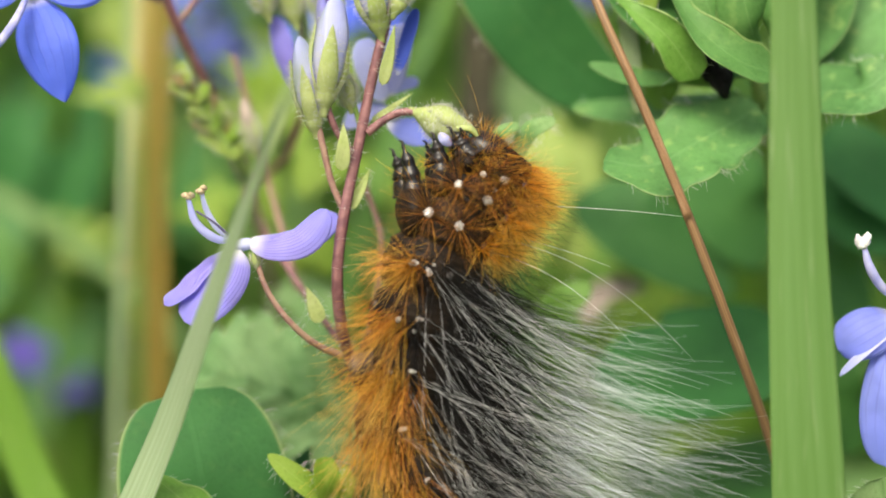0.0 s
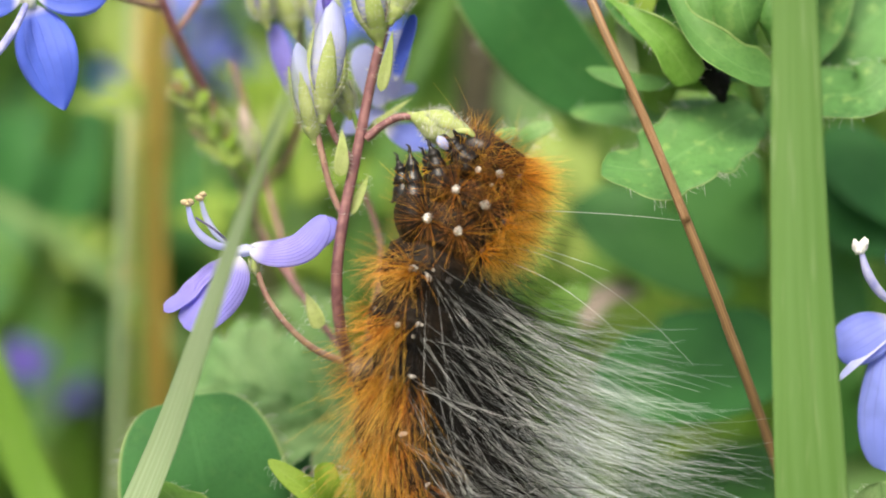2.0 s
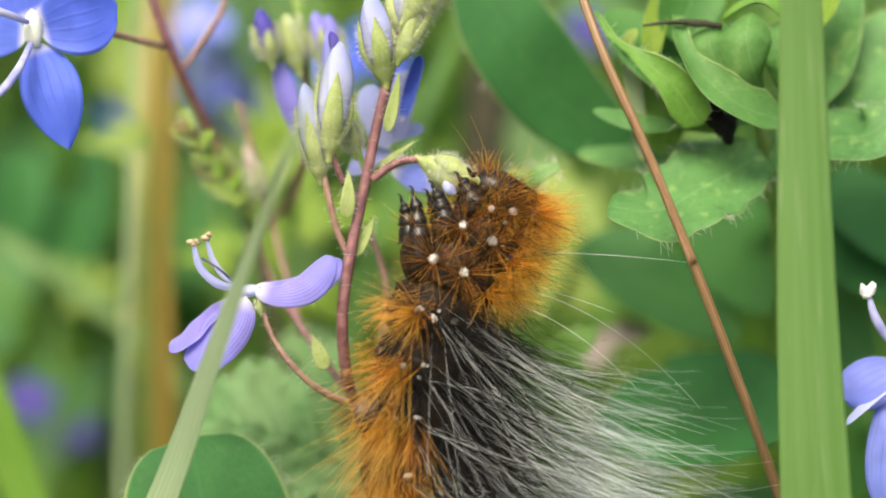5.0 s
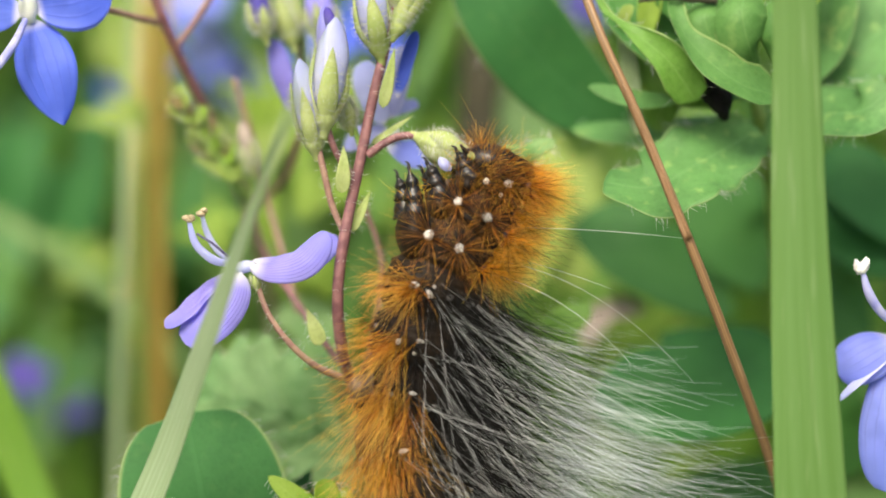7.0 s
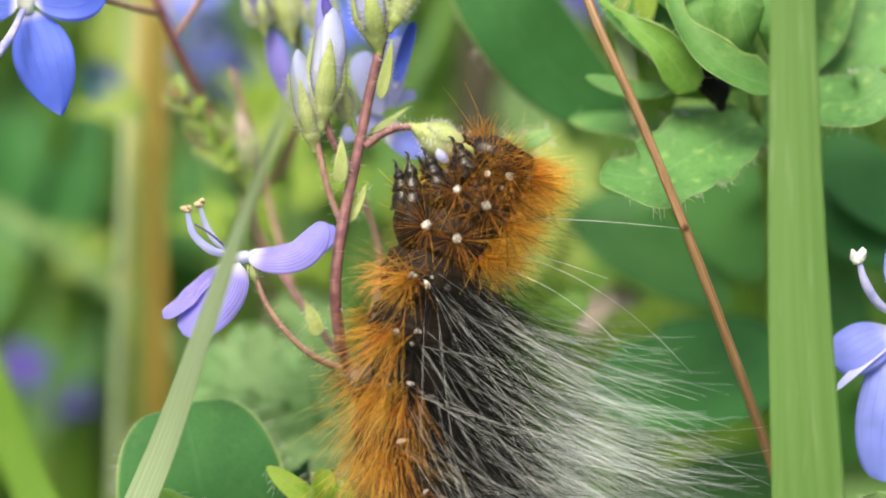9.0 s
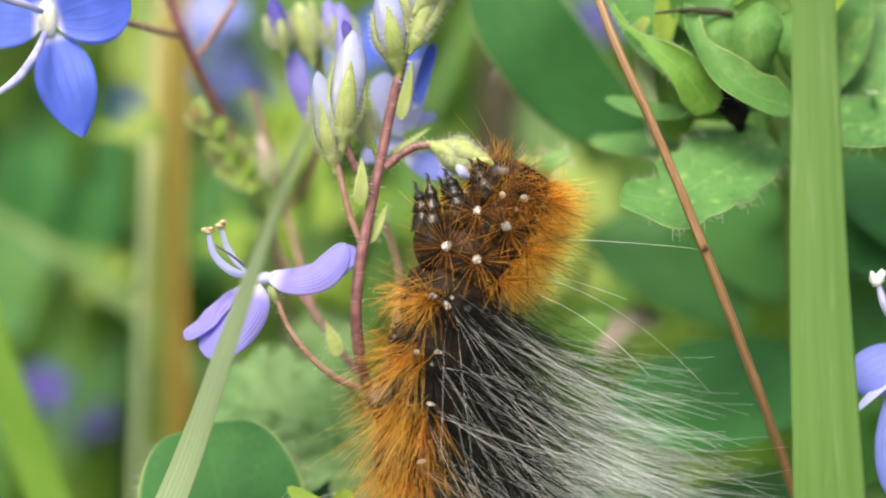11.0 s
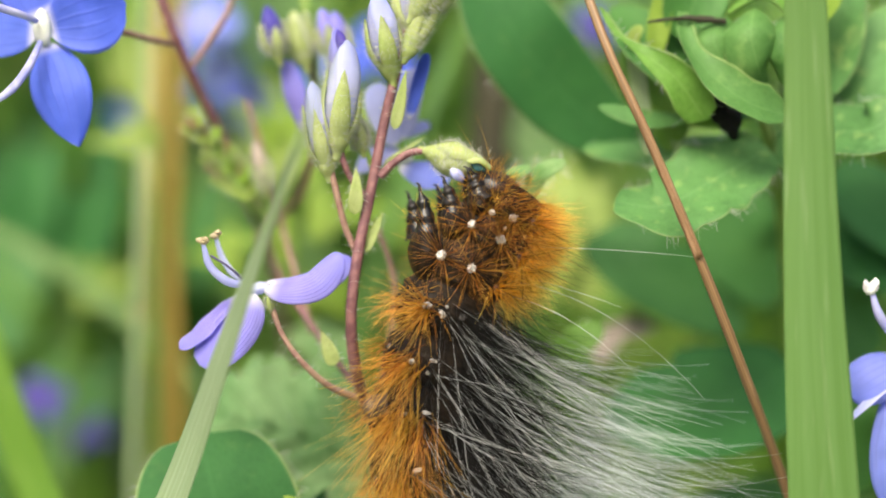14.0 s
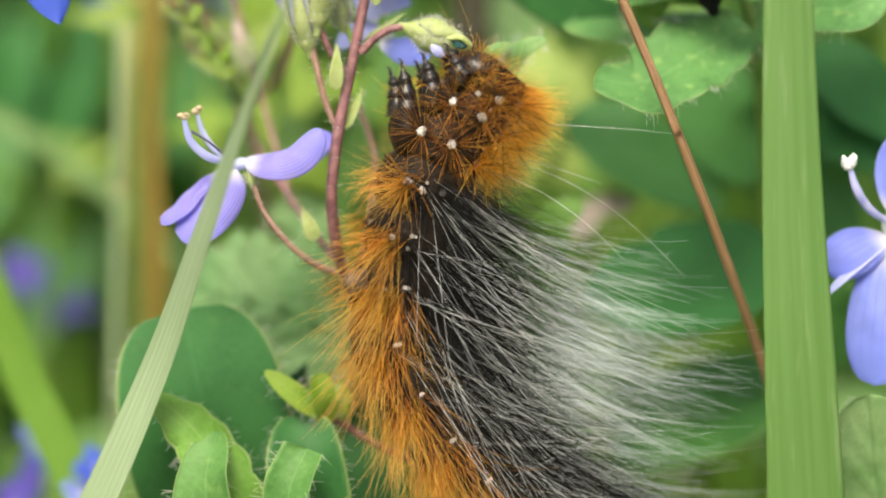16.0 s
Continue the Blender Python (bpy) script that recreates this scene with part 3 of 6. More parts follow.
def build_speedwell():
    t = thing("speedwell_plant", foot(V(840, 1140, 10)), "flowering speedwell with a purple stem and violet flowers", "plant", "speedwell plants")
    main = [foot(V(840, 1140, 10)), V(830, 1100, 10), V(745, 900, 9), V(690, 790, 6.5), V(652, 700, 4), V(636, 640, 1.5), V(630, 540, 0), V(645, 430, 0), V(666, 330, 0),
            V(690, 210, 0), V(714, 110, 0), V(738, 20, 0.5), V(755, -60, 1)]
    stem(t, main, (15, 14, 14, 14, 14, 14, 13, 12.5, 12, 11, 10, 9, 8), M_STEM, hair=420, n=70, length=0.0004)
    # flower on a curved stalk
    stem(t, [V(637, 697, 2), V(600, 682, 1), V(548, 640, 0), V(505, 580, 0), V(487, 530, 0)], (7, 6, 5.5, 5, 5), M_STEM_PINK, "flower_stalk", 70, 2)
    c = V(464, 503, -0.1)
    f = part("flower", ball(c, (D(1, 0.2, 0) * G(19), D(-0.2, 1, 0) * G(11), D(0, 0, 1) * G(12)), lump=0.2), M_PETAL_WHITE, t, "wilting violet flower, seen from the side")
    part("petal", ribbon([V(474, 504, -0.3), V(515, 507, -0.9), V(565, 494, -1.4), V(612, 440, -1.2)], G(30), [D(0.0, 0.55, 0.85), D(-0.5, 0.15, 0.85)], oval(0.62, 0.42), n=34, m=17, cup=-0.32, wave=0.1, waves=1.2, thick=0.00016), M_PETAL, f)
    part("petal", ribbon([V(478, 492, 0.6), V(530, 498, 0.6), V(590, 485, 0.8), V(628, 446, 1.0)], G(24), [D(0.2, 0.8, 0.5), D(0.3, 0.4, 0.85)], oval(0.6, 0.35), n=26, m=13, cup=0.2), M_PETAL, f)
    part("petal", ribbon([V(460, 512, -0.6), V(450, 556, -1.6), V(416, 606, -1.9), V(374, 652, -1.6)], G(27), [D(0.25, 0.1, 0.95), D(-0.5, 0.3, 0.8)], oval(0.42, 0.55), n=34, m=17, cup=-0.4, wave=0.12, waves=1.6, thick=0.00016), M_PETAL, f)
    part("petal", ribbon([V(450, 512, 0.2), V(420, 556, 0.1), V(390, 604, 0.0), V(362, 640, 0.2)], G(30), [D(-0.5, 0.3, 0.8), D(-0.5, 0.4, 0.75)], oval(0.6, 0.3), n=30, m=15, cup=0.3, wave=0.14, waves=2.2), M_PETAL, f, "lilac petal with a curled white rim")
    part("petal", ribbon([V(436, 514, 0.4), V(392, 556, 0.6), V(356, 592, 0.6), V(325, 610, 0.4)], G(22), [D(-0.4, 0.5, 0.75), D(-0.3, 0.7, 0.6)], oval(0.6, 0.35), n=26, m=15, cup=0.25, wave=0.06), M_PETAL, f)
    for pts, w, mat in (((446, 498, 0.0), (412, 488, -0.8), (382, 462, -1.1), (368, 422, -1.2)), 8.5, M_PETAL_PALE), (((446, 494, 0.5), (418, 470, 0.5), (400, 440, 0.5), (391, 412, 0.4)), 6.5, M_PETAL_WHITE):
        q = [V(*c) for c in pts]
        part("stamen", ribbon(q, G(w), D(0.5, 0.3, 0.8), lambda t: np.interp(t, [0, 0.35, 0.75, 1], [0.6, 1, 0.8, 0.4]), n=24, m=9, cup=-0.6, thick=0.0003), mat, f, "flattened pale lilac filament")
        g = Geo()
        for c, a, h in ((-5, 1, 7), (0, -3, 6.5), (4, 2, 6.5), (7, -2, 4)):
            ball(q[-1] + D(1, 0.15 if w > 7 else 0.8, 0) * G(c) + D(0, 1, 0.3) * G(a + 5), (D(1, 0, 0) * G(h), D(0, 1, 0) * G(h * 0.75), D(0, 0, 1) * G(7)), g, 9, 12, 0.25)
        part("anther", g, M_ANTHER, f, "mealy tan anther")
    part("style", tube([V(438, 486, -1.4), V(410, 462, -1.7), V(381, 444, -1.8)], [G(2.5), G(2), G(2)], 6, 10), M_STYLE, f, "thin dark style")
    calyx(f, V(489, 548, 0), D(-0.2, 1, 0.1), G(36), 0.2)
    # the bud being eaten
    global EATEN
    joint = V(682, 305, 0)
    EATEN = [stem(t, [joint, V(705, 283, -0.2), V(735, 264, -0.4), V(768, 259, -0.4)], (8, 7, 7, 6.5), M_STEM, "flower_stalk", 60, 3, pivot=joint)]
    chewed = bud(t, V(768, 262, -0.4), V(880, 296, -0.6), 27, None, 2, 2, pivot=joint)
    rng = np.random.default_rng(3)
    o = unit(rng.normal(0, 1, (130, 3)) + np.array(tuple(D(0.1, 0.5, 0.4))))
    along = np.array(tuple(V(825, 276, -0.6))) + np.array(tuple(D(1, -0.28, 0))) * rng.uniform(-1, 1, (130, 1)) * G(44)
    part("down", hairs(along + o * G(23), o, 0.0005 * rng.uniform(0.4, 1.2, 130), (0, 0, 0), 0.000013, 0.000006, 2), M_DOWN, chewed)
    EATEN.append(chewed)
    part("bite", ball(V(858, 290, -1.5), (D(1, -0.45, 0) * G(15), D(0.45, 1, 0) * G(9), D(0, 0, 1) * G(4)), lump=0.12), M_BITE, chewed, "dark teal bitten hole")
    part("rim", ribbon([V(836, 280, -1.7), V(862, 278, -1.9), V(880, 296, -1.6)], G(6), D(0, 0.5, 0.85), oval(0.4, 0.5), n=14, m=7, cup=-0.4), M_SEPAL, chewed, "torn green rim of the bite")
    part("petal", ribbon([V(808, 292, -1.6), V(820, 302, -1.9), V(832, 312, -1.7)], G(10), D(0.1, 0.2, 0.95), oval(0.4, 0.4), n=14, m=9, cup=-0.5), M_PETAL_PALE, chewed, "exposed lilac petal")
    # buds at the top, on their stalks
    stem(t, [V(640, 440, 0.5), V(622, 400, 0.5), V(604, 330, 0.3), V(592, 280, 0.3)], (6, 6, 6, 6), M_STEM_PINK, "flower_stalk", 50, 4)
    bud(t, V(590, 300, 0.3), V(560, 136, -0.6), 23, M_PETAL_WHITE, 1, 4.2)
    stem(t, [V(662, 345, 1), V(640, 322, 0.8), V(618, 280, 0.2), V(608, 240, 0)], (6, 6, 6, 6), M_STEM, "flower_stalk", 50, 5)
    bud(t, V(606, 256, -0.2), V(624, 62, -0.8), 31, M_PETAL_WHITE, 1, 4.4)
    part("petal", ribbon([V(618, 88, -0.4), V(613, 62, -0.4), V(608, 44, 0.0)], G(10), D(-0.2, 0.3, 0.9), oval(0.5, 0.5), n=14, m=9, cup=-0.4), M_PETAL_DUSK, t, "dark violet furled petal tip")
    bud(t, V(616, 190, 1.2), V(604, 40, 1.4), 20, M_PETAL, 1, 15)
    stem(t, [V(698, 185, 0.4), V(704, 150, 0.2), V(704, 126, 0)], (6, 6, 6), M_STEM_GREEN, "flower_stalk", 20, 6)
    bud(t, V(704, 128, -0.2), V(674, -22, -0.8), 28, M_PETAL_PALE, 1, 6)
    bud(t, V(730, 92, -0.6), V(788, -44, -0.6), 21, None, 1, 7)
    bud(t, V(738, 60, 0.8), V(735, -85, 0.8), 30, M_PETAL_WHITE, 1, 8)
    bud(t, V(752, 30, 1.5), V(820, -70, 1.5), 26, None, 0, 9)
    stem(t, [V(672, 300, 1.5), V(660, 262, 1.4), V(650, 230, 1.3)], (5, 5, 5), M_STEM_GREEN, "flower_stalk", 20, 7)
    bud(t, V(652, 262, 1.4), V(640, 205, 1.4), 15, None, 0, 11)
    for k, (x0, y0, x1, y1, d, h) in enumerate(((742, 20, 800, -60, -1.2, 24), (700, 100, 690, 20, 1.6, 24))):
        bud(t, V(x0, y0, d), V(x1, y1, d), h, None, 0, 12 + k)
    # bracts on the stem
    for a, b, h, s in (((637, 372, -0.6), (640, 286, -1.0), 13, 1), ((652, 440, 0.5), (688, 366, 0.9), 10, 2), ((688, 285, 1.2), (766, 232, 1.2), 6, 3),
                       ((708, 222, -0.3), (730, 112, -0.9), 11, 4), ((600, 640, 1.2), (575, 575, 1.2), 14, 5)):
        p, q = V(*a), V(*b)
        g = ribbon([p, mid(p, q, 0.5) + D(0.2, 0, 1) * G(6), q], G(h), D(0.1, 0.1, 1), oval(0.4, 1.1), n=16, m=9, cup=0.25)
        br = part("bract", g, M_SEPAL, t, "small pointed green bract")
        part("down", fringe(g, 40, 0.0004, s), M_DOWN, br)
    # blue petals of an open flower behind the stem
    back = part("flower", ball(V(728, 270, 5), (RIGHT * G(14), ABOVE * G(14), AHEAD * G(14))), M_THROAT, t, "open blue flower behind the stem")
    petal(back, V(716, 286, 5), V(806, 312, 4.5), 34, D(0.1, 0.75, 0.8), M_PETAL_SKY, 0.0, -0.1)
    petal(back, V(712, 250, 5.5), V(672, 140, 6), 32, D(-0.6, 0.2, 0.8), M_PETAL_PALE, 0.05)
    petal(back, V(722, 240, 5.4), V(746, 112, 5.6), 28, D(-0.4, 0.15, 0.9), M_PETAL_PALE, 0.0)
    petal(back, V(734, 204, 2.0), V(768, 86, 1.6), 14, D(-0.3, 0.5, 0.85), M_PETAL_BLUE, 0.0)
    petal(back, V(704, 238, 7), V(772, 214, 7), 18, D(0.2, 0.7, 0.7), M_PETAL_PALE, 0.05)
    petal(back, V(718, 262, 6), V(640, 290, 7), 30, D(-0.2, 0.7, 0.7), M_PETAL_PALE, 0.05)
    # side shoot with dull violet buds
    stem(t, [V(648, 690, 5), V(610, 640, 7), V(540, 540, 9), V(470, 400, 22), V(420, 290, 24)], (6, 6, 6, 6, 6), M_STEM, "side_shoot", 60, 8)
    stem(t, [V(665, 740, 7), V(694, 620, 7), V(708, 500, 7), V(674, 385, 8)], (6, 6, 6, 5), M_STEM_PINK, "side_shoot", 40, 18)
    stem(t, [V(560, 580, 11), V(510, 400, 14), V(476, 270, 14), V(446, 170, 14)], (6, 6, 6, 5), M_STEM_PINK, "side_shoot", 40, 19)
    # crenate leaf below
    p, q = V(700, 850, 9.5), V(365, 722, 11.5)
    g = ribbon([p, mid(p, q, 0.5, 0.001), q], G(118), D(-0.15, 0.55, 0.85), oval(0.45, 0.35), n=110, m=17, cup=0.25, teeth=0.4, count=8, wave=0.09, quilt=0.1)
    lf = part("leaf", g, M_LEAF_DOWNY, t, "pale downy leaf with a scalloped edge")
    part("down", fringe(g, 160, 0.0006, 9), M_DOWN, lf)


def build_speedwell_upper_left():
    b = foot(V(480, 1100, 48))
    t = thing("speedwell_plant", b, "speedwell with open blue flowers and a brown-purple stem", "plant", "speedwell plants")
    stem(t, [b, V(480, 1000, 45), V(520, 700, 40), V(470, 400, 24), V(405, 240, 13), V(345, 120, 10), V(298, 0, 8), V(280, -70, 8)],
         (13, 13, 12, 12, 12, 11, 10, 9), M_STEM, hair=160, n=50, length=0.0006)
    stem(t, [V(313, 72, 8.5), V(270, 62, 6), V(225, 50, 4), V(110, 45, 3)], (7, 6, 6, 5), M_STEM_PINK, "flower_stalk", 30, 2)
    stem(t, [V(350, 110, 9), V(385, 60, 9), V(415, 10, 9), V(430, -40, 9)], (6, 6, 6, 6), M_STEM_PINK, "flower_stalk", 30, 3)
    c = V(84, 42, 1.5)
    f = part("flower", ball(c, (D(1, 0.1, 0) * G(17), D(-0.1, 1, 0) * G(36), D(0, 0, 1) * G(18)), lump=0.08), M_THROAT, t, "open blue flower with a white throat")
    petal(f, V(92, 40, 1.8), V(232, 2, 1.0), 70, D(-0.15, -0.1, 1), M_PETAL_BLUE, -0.05, 0.2)
    petal(f, V(90, 66, 1.8), V(148, 254, 0.5), 55, D(-0.1, 0.2, 1), M_PETAL_BLUE, 0.05, -0.22, oval(0.75, 0.9))
    petal(f, V(74, 55, 2.0), V(-60, 60, 3), 46, D(0.2, 0.25, 1), M_PETAL_BLUE, 0.05, 0.1)
    petal(f, V(78, 25, 2.2), V(30, -110, 3), 60, D(0.1, -0.3, 1), M_PETAL_BLUE, 0.0, 0.1)
    stamen(f, [V(80, 68, 0.5), V(60, 110, -1), V(30, 150, -2), V(-20, 185, -3)], 7.5, 14)
    stamen(f, [V(74, 30, 0.5), V(45, 18, -1.0), V(5, 5, -2), V(-40, -12, -3)], 7, 14)
    # scaly shoot tip with crowded bracts
    rng = np.random.default_rng(21)
    p0, p1 = V(448, 350, 12), V(352, 214, 11)
    stem(t, [V(470, 400, 24), p0, mid(p0, p1, 0.9)], (8, 7, 4), M_STEM_GREEN, "side_shoot", 30, 12)
    for k in range(36):
        q = mid(p0, p1, k / 35) + D(rng.uniform(-1, 1), rng.uniform(-1, 1), rng.uniform(-1, 1)) * G(9)
        side = 1 if k % 2 else -1
        tip = q + D(-0.5 + side * 0.8, 0.6 + side * 0.4 * rng.uniform(0.2, 1), 0.4 * rng.uniform(-1, 1)) * G(52 - k * 0.6)
        g = ribbon([q, mid(q, tip, 0.5) + D(0, 0.1, 1) * G(5), tip], G(15), D(-0.2 * side, 0.6, 0.8), oval(0.45, 0.9), n=12, m=7, cup=0.3)
        part("bract", g, M_DRY_BRACT if k % 5 == 4 else M_LEAF_LIME if k % 4 == 1 else M_LEAF_SUN_PAINTED, t)
        part("down", fringe(g, 14, 0.0006, k), M_DOWN, t)
    for k, (x, y, h, d) in enumerate(((492, 50, 20, 7), (540, 60, 24, 8), (470, 290, 15, 12), (590, 55, 18, 8), (612, 60, 18, 8))):
        bud(t, V(x + 12, y + 50, d), V(x - 12, y - 45, d), h, (M_PETAL_DUSK, None, M_DRY, M_PETAL, M_PETAL)[k], 1, k)
    petal(t, V(552, 232, 9), V(514, 100, 8), 21, D(-0.3, 0.2, 0.9), M_PETAL, 0.05, -0.3)
    MOVERS["blue flower"] = t
    stem(t, [V(470, 400, 24), V(545, 330, 16), V(572, 180, 11), V(560, 100, 10)], (7, 7, 7, 6), M_STEM, "side_shoot", 20, 4)
    stem(t, [V(572, 180, 11), V(560, 60, 10), V(540, -60, 10)], (9, 12, 10), M_STEM_GREEN, "side_shoot", 60, 5)


def build_speedwell_right():
    b = foot(V(1680, 1200, 8))
    t = thing("speedwell_plant", b, "speedwell with an open violet-blue flower and a downy leaf", "plant", "speedwell plants")
    stem(t, [b, V(1685, 1100, 7), V(1670, 800, 5), V(1665, 640, 4)], (12, 12, 11, 9), M_STEM, hair=120)
    stem(t, [V(1668, 760, 4.5), V(1650, 680, 3), V(1635, 625, 2)], (6, 6, 6), M_STEM_PINK, "flower_stalk", 20, 2)
    c = V(1632, 612, 1)
    f = part("flower", ball(c, (D(1, 0.1, 0) * G(18), D(-0.1, 1, 0) * G(22), D(0, 0, 1) * G(18)), lump=0.08), M_THROAT, t, "open violet-blue flower with a white anther")
    petal(f, V(1622, 628, 1), V(1512, 690, 0.3), 46, [D(-0.1, 0.6, 0.8), D(0.15, 0.2, 1)], M_PETAL_SKY, 0.05, -0.2)
    petal(f, V(1630, 640, 1), V(1604, 900, -0.4), 62, D(-0.25, 0.1, 1), M_PETAL_SKY, 0.06, -0.1)
    petal(f, V(1645, 615, 1.2), V(1770, 660, 1), 60, D(0.1, 0.3, 1), M_PETAL_SKY, 0.05)
    petal(f, V(1636, 595, 1.4), V(1660, 450, 2.5), 55, D(0.1, -0.3, 1), M_PETAL_SKY, 0.05)
    part("petal", ribbon([V(1622, 648, 0.6), V(1570, 690, 0.2), V(1516, 738, -0.2)], G(11), D(-0.5, 0.6, 0.6), oval(0.4, 0.4), n=16, m=7, cup=0.4), M_PETAL_WHITE, f, "petal seen edge-on, pale below")
    stamen(f, [V(1626, 606, 0.3), V(1590, 580, -0.6), V(1568, 545, -1), V(1556, 503, -1)], 8, 17, M_ANTHER_WHITE)
    g = ribbon([V(1664, 1270, 3), V(1612, 1090, 1), V(1592, 915, -0.4)], G(72), D(-0.25, 0.3, 0.9), oval(0.4, 0.35), n=110, m=19, cup=0.18, teeth=0.34, count=6, wave=0.06, quilt=0.03)
    lf = part("leaf", g, M_LEAF_PALE, t, "pale downy leaf with a scalloped edge")
    part("down", fringe(g, 340, 0.0006, 4), M_DOWN, lf)
    g = ribbon([V(1760, 1280, 5), V(1700, 1130, 4), V(1560, 1040, 3)], G(80), D(-0.2, 0.5, 0.85), oval(0.4, 0.35), n=90, m=17, cup=0.15, teeth=0.22, count=8, wave=0.06, quilt=0.06)
    part("leaf", g, M_LEAF_PALE, t, "pale downy leaf with a scalloped edge")
    MOVERS["right flower"] = t


def build_far_speedwells():
    """Blurred blue flowers behind."""
    spots = (((370, 30, 52), (400, 120, 56), (440, 180, 60)), ((235, 210, 66),), ((80, 700, 62), (160, 752, 70)),
             ((112, 990, 30), (96, 1060, 34), (206, 1046, 20), (184, 1096, 20), (60, 1110, 28), (140, 1040, 34)), ((690, 80, 40), (600, 120, 50)), ((1062, 40, 60),))
    for i, group in enumerate(spots):
        x, y, d = group[0]
        b = foot(V(x + 40, 1100, d + 8))
        t = thing("speedwell_plant", b, "blue-flowered speedwell among the grass", "plant", "speedwell plants")
        stem(t, [b, V(x + 40, 1050, d + 6), V(x + 30, y + 160, d + 4), V(x + 5, y + 30, d + 2)], (10, 10, 8, 6), M_STEM_GREEN, hair=0, n=16)
        for k, (x, y, d) in enumerate(group):
            mt = M_PETAL_SKY if i == 0 else (M_PETAL_SKY, M_PETAL_DUSK, M_PETAL_BLUE)[k % 3] if i == 3 else M_PETAL_BLUE if i in (1, 4) else M_PETAL_DUSK if i in (2, 5) or k % 2 else M_PETAL
            small_flower(t, V(x, y, d), D(random.uniform(-0.5, 0.5), 0.5, 0.8), G(44 if i == 3 else 72 if i not in (1, 2, 5) else 52) * (1 + d / 170), mt, k + i)
            stem(t, [V(x, y, d + 0.5), V(x + 15, y + 60, d + 2), V(x + 30, y + 170, d + 4)], (4, 4, 4), M_STEM_GREEN, "flower_stalk", 0, n=8)


# ---- grasses ----
def blade(pts, half, face, shape, mat, label, name="grass_blade", **kw):
    """A grass blade with its midrib on the under side."""
    t = thing(name, pts[0], label, "grass", "grass blades" if name == "grass_blade" else "dry stalks")
    part("lamina", ribbon(pts, G(half), face, shape, **kw), mat, t)
    f = face[0] if isinstance(face, (list, tuple)) else face
    rib = [q - f * G(4) for q in pts]
    part("midrib", tube(rib, [G(half * 0.1), G(half * 0.08), G(half * 0.02)], 6, kw.get("n", 30)), mat, t)
    return t


def build_grasses():
    b = foot(V(1480, 1250, 0))
    MOVERS["broad blade"] = blade([b, V(1478, 1080, -5), V(1468, 880, -6), V(1450, 500, -7), V(1438, 0, -8), V(1432, -180, -8.5), V(1428, -420, -9)], 68, [D(-0.05, 0.1, 1), D(0.12, 0, 1)],
          lambda t: np.interp(t, [0, 0.55, 0.62, 0.76, 0.88, 1], [0.95, 1.02, 0.93, 0.72, 0.55, 0.1]), M_BLADE, "broad upright green grass blade", n=90, m=21, cup=-0.06, ribs=0.0007, thick=0.00025)
    b = foot(V(168, 1250, 0))
    blade([b, V(186, 1160, -1), V(236, 1050, -2), V(322, 850, -4), V(400, 630, -9), V(471, 430, -15), V(520, 300, -20), V(552, 215, -23), V(578, 140, -26), V(598, 70, -28)], 44, [D(-0.1, 0.3, 0.95), D(-0.4, 0.45, 0.8)],
          lambda t: np.interp(t, [0, 0.58, 0.7, 0.79, 0.875, 0.93, 1], [0.85, 0.84, 0.66, 0.5, 0.33, 0.27, 0.12]), M_BLADE_PALE, "narrow pale grey-green grass blade leaning over", n=80, m=13, cup=0.08, ribs=0.012, thick=0.0002)
    b = foot(V(230, 1300, 23))
    blade([b, V(190, 1120, 23), V(80, 880, 23), V(-20, 600, 22), V(-90, 380, 22)], 64, D(0.3, 0.1, 1), strip(0.55), M_GRASS, "bright green broad grass blade", n=40, m=13, cup=-0.1, fold=0.15)
    b = foot(V(1470, 1250, 6))
    pts = [b, V(1440, 980, 5), V(1405, 872, 3.5), V(1340, 690, 0), V(1248, 450, -2.5), V(1145, 205, -2.5), V(1090, 85, -2), V(1058, 0, -1), V(1030, -90, 0)]
    t = thing("dry_grass_stalk", b, "thin dry brown grass stalk", "grass", "dry stalks")
    part("stalk", tube(pts, [G(12), G(12), G(11), G(10.5), G(10), G(9.5), G(9), G(8.5), G(8)], 12, 110, 0.07), M_STRAW, t)
    part("joint", tube([V(1440, 985, 5), V(1437, 972, 5)], [G(13), G(16), G(13)], 12, 8), M_STRAW, t)
    wisp = ribbon([V(1250, 452, -2.9), V(1186, 300, -3), V(1133, 178, -2.9)], G(7), D(-0.4, 0, 1), strip(0.4), n=24, m=5, cup=0.5)
    part("torn_sheath", wisp, M_STRAW, t, "frayed pale strip along the stalk")
    b = foot(V(316, 1150, 45))
    pts = [b, V(316, 900, 45), V(314, 700, 44), V(308, 400, 43), V(316, 100, 42), V(324, -150, 42)]
    t = blade(pts, 25, D(0.4, 0, 1), strip(0.7), M_STRAW_TAN, "broad yellowed dry grass stalk", "dry_grass_stalk", n=30, m=11, fold=0.5)
    part("sheath", tube([q - RIGHT * G(26) - AHEAD * 0.003 for q in pts], [G(13), G(15), G(14), G(12)], 10, 30), M_STRAW_YELLOW, t, "pale yellow rolled sheath")
    b = foot(V(225, 1150, 38))
    pts = [b, V(240, 900, 38), V(247, 700, 38), V(257, 400, 38), V(270, 100, 44), V(270, -150, 50)]
    t = thing("dry_grass_stalk", b, "pale green half-dry grass stalk", "grass", "dry stalks")
    part("stalk", tube(pts, [G(17), G(15), G(12), G(9)], 10, 30), M_GRASS_PALE, t)
    part("joint", tube([V(252, 560, 38), V(253, 530, 38)], [G(15), G(19), G(15)], 10, 6), M_STRAW_YELLOW, t)
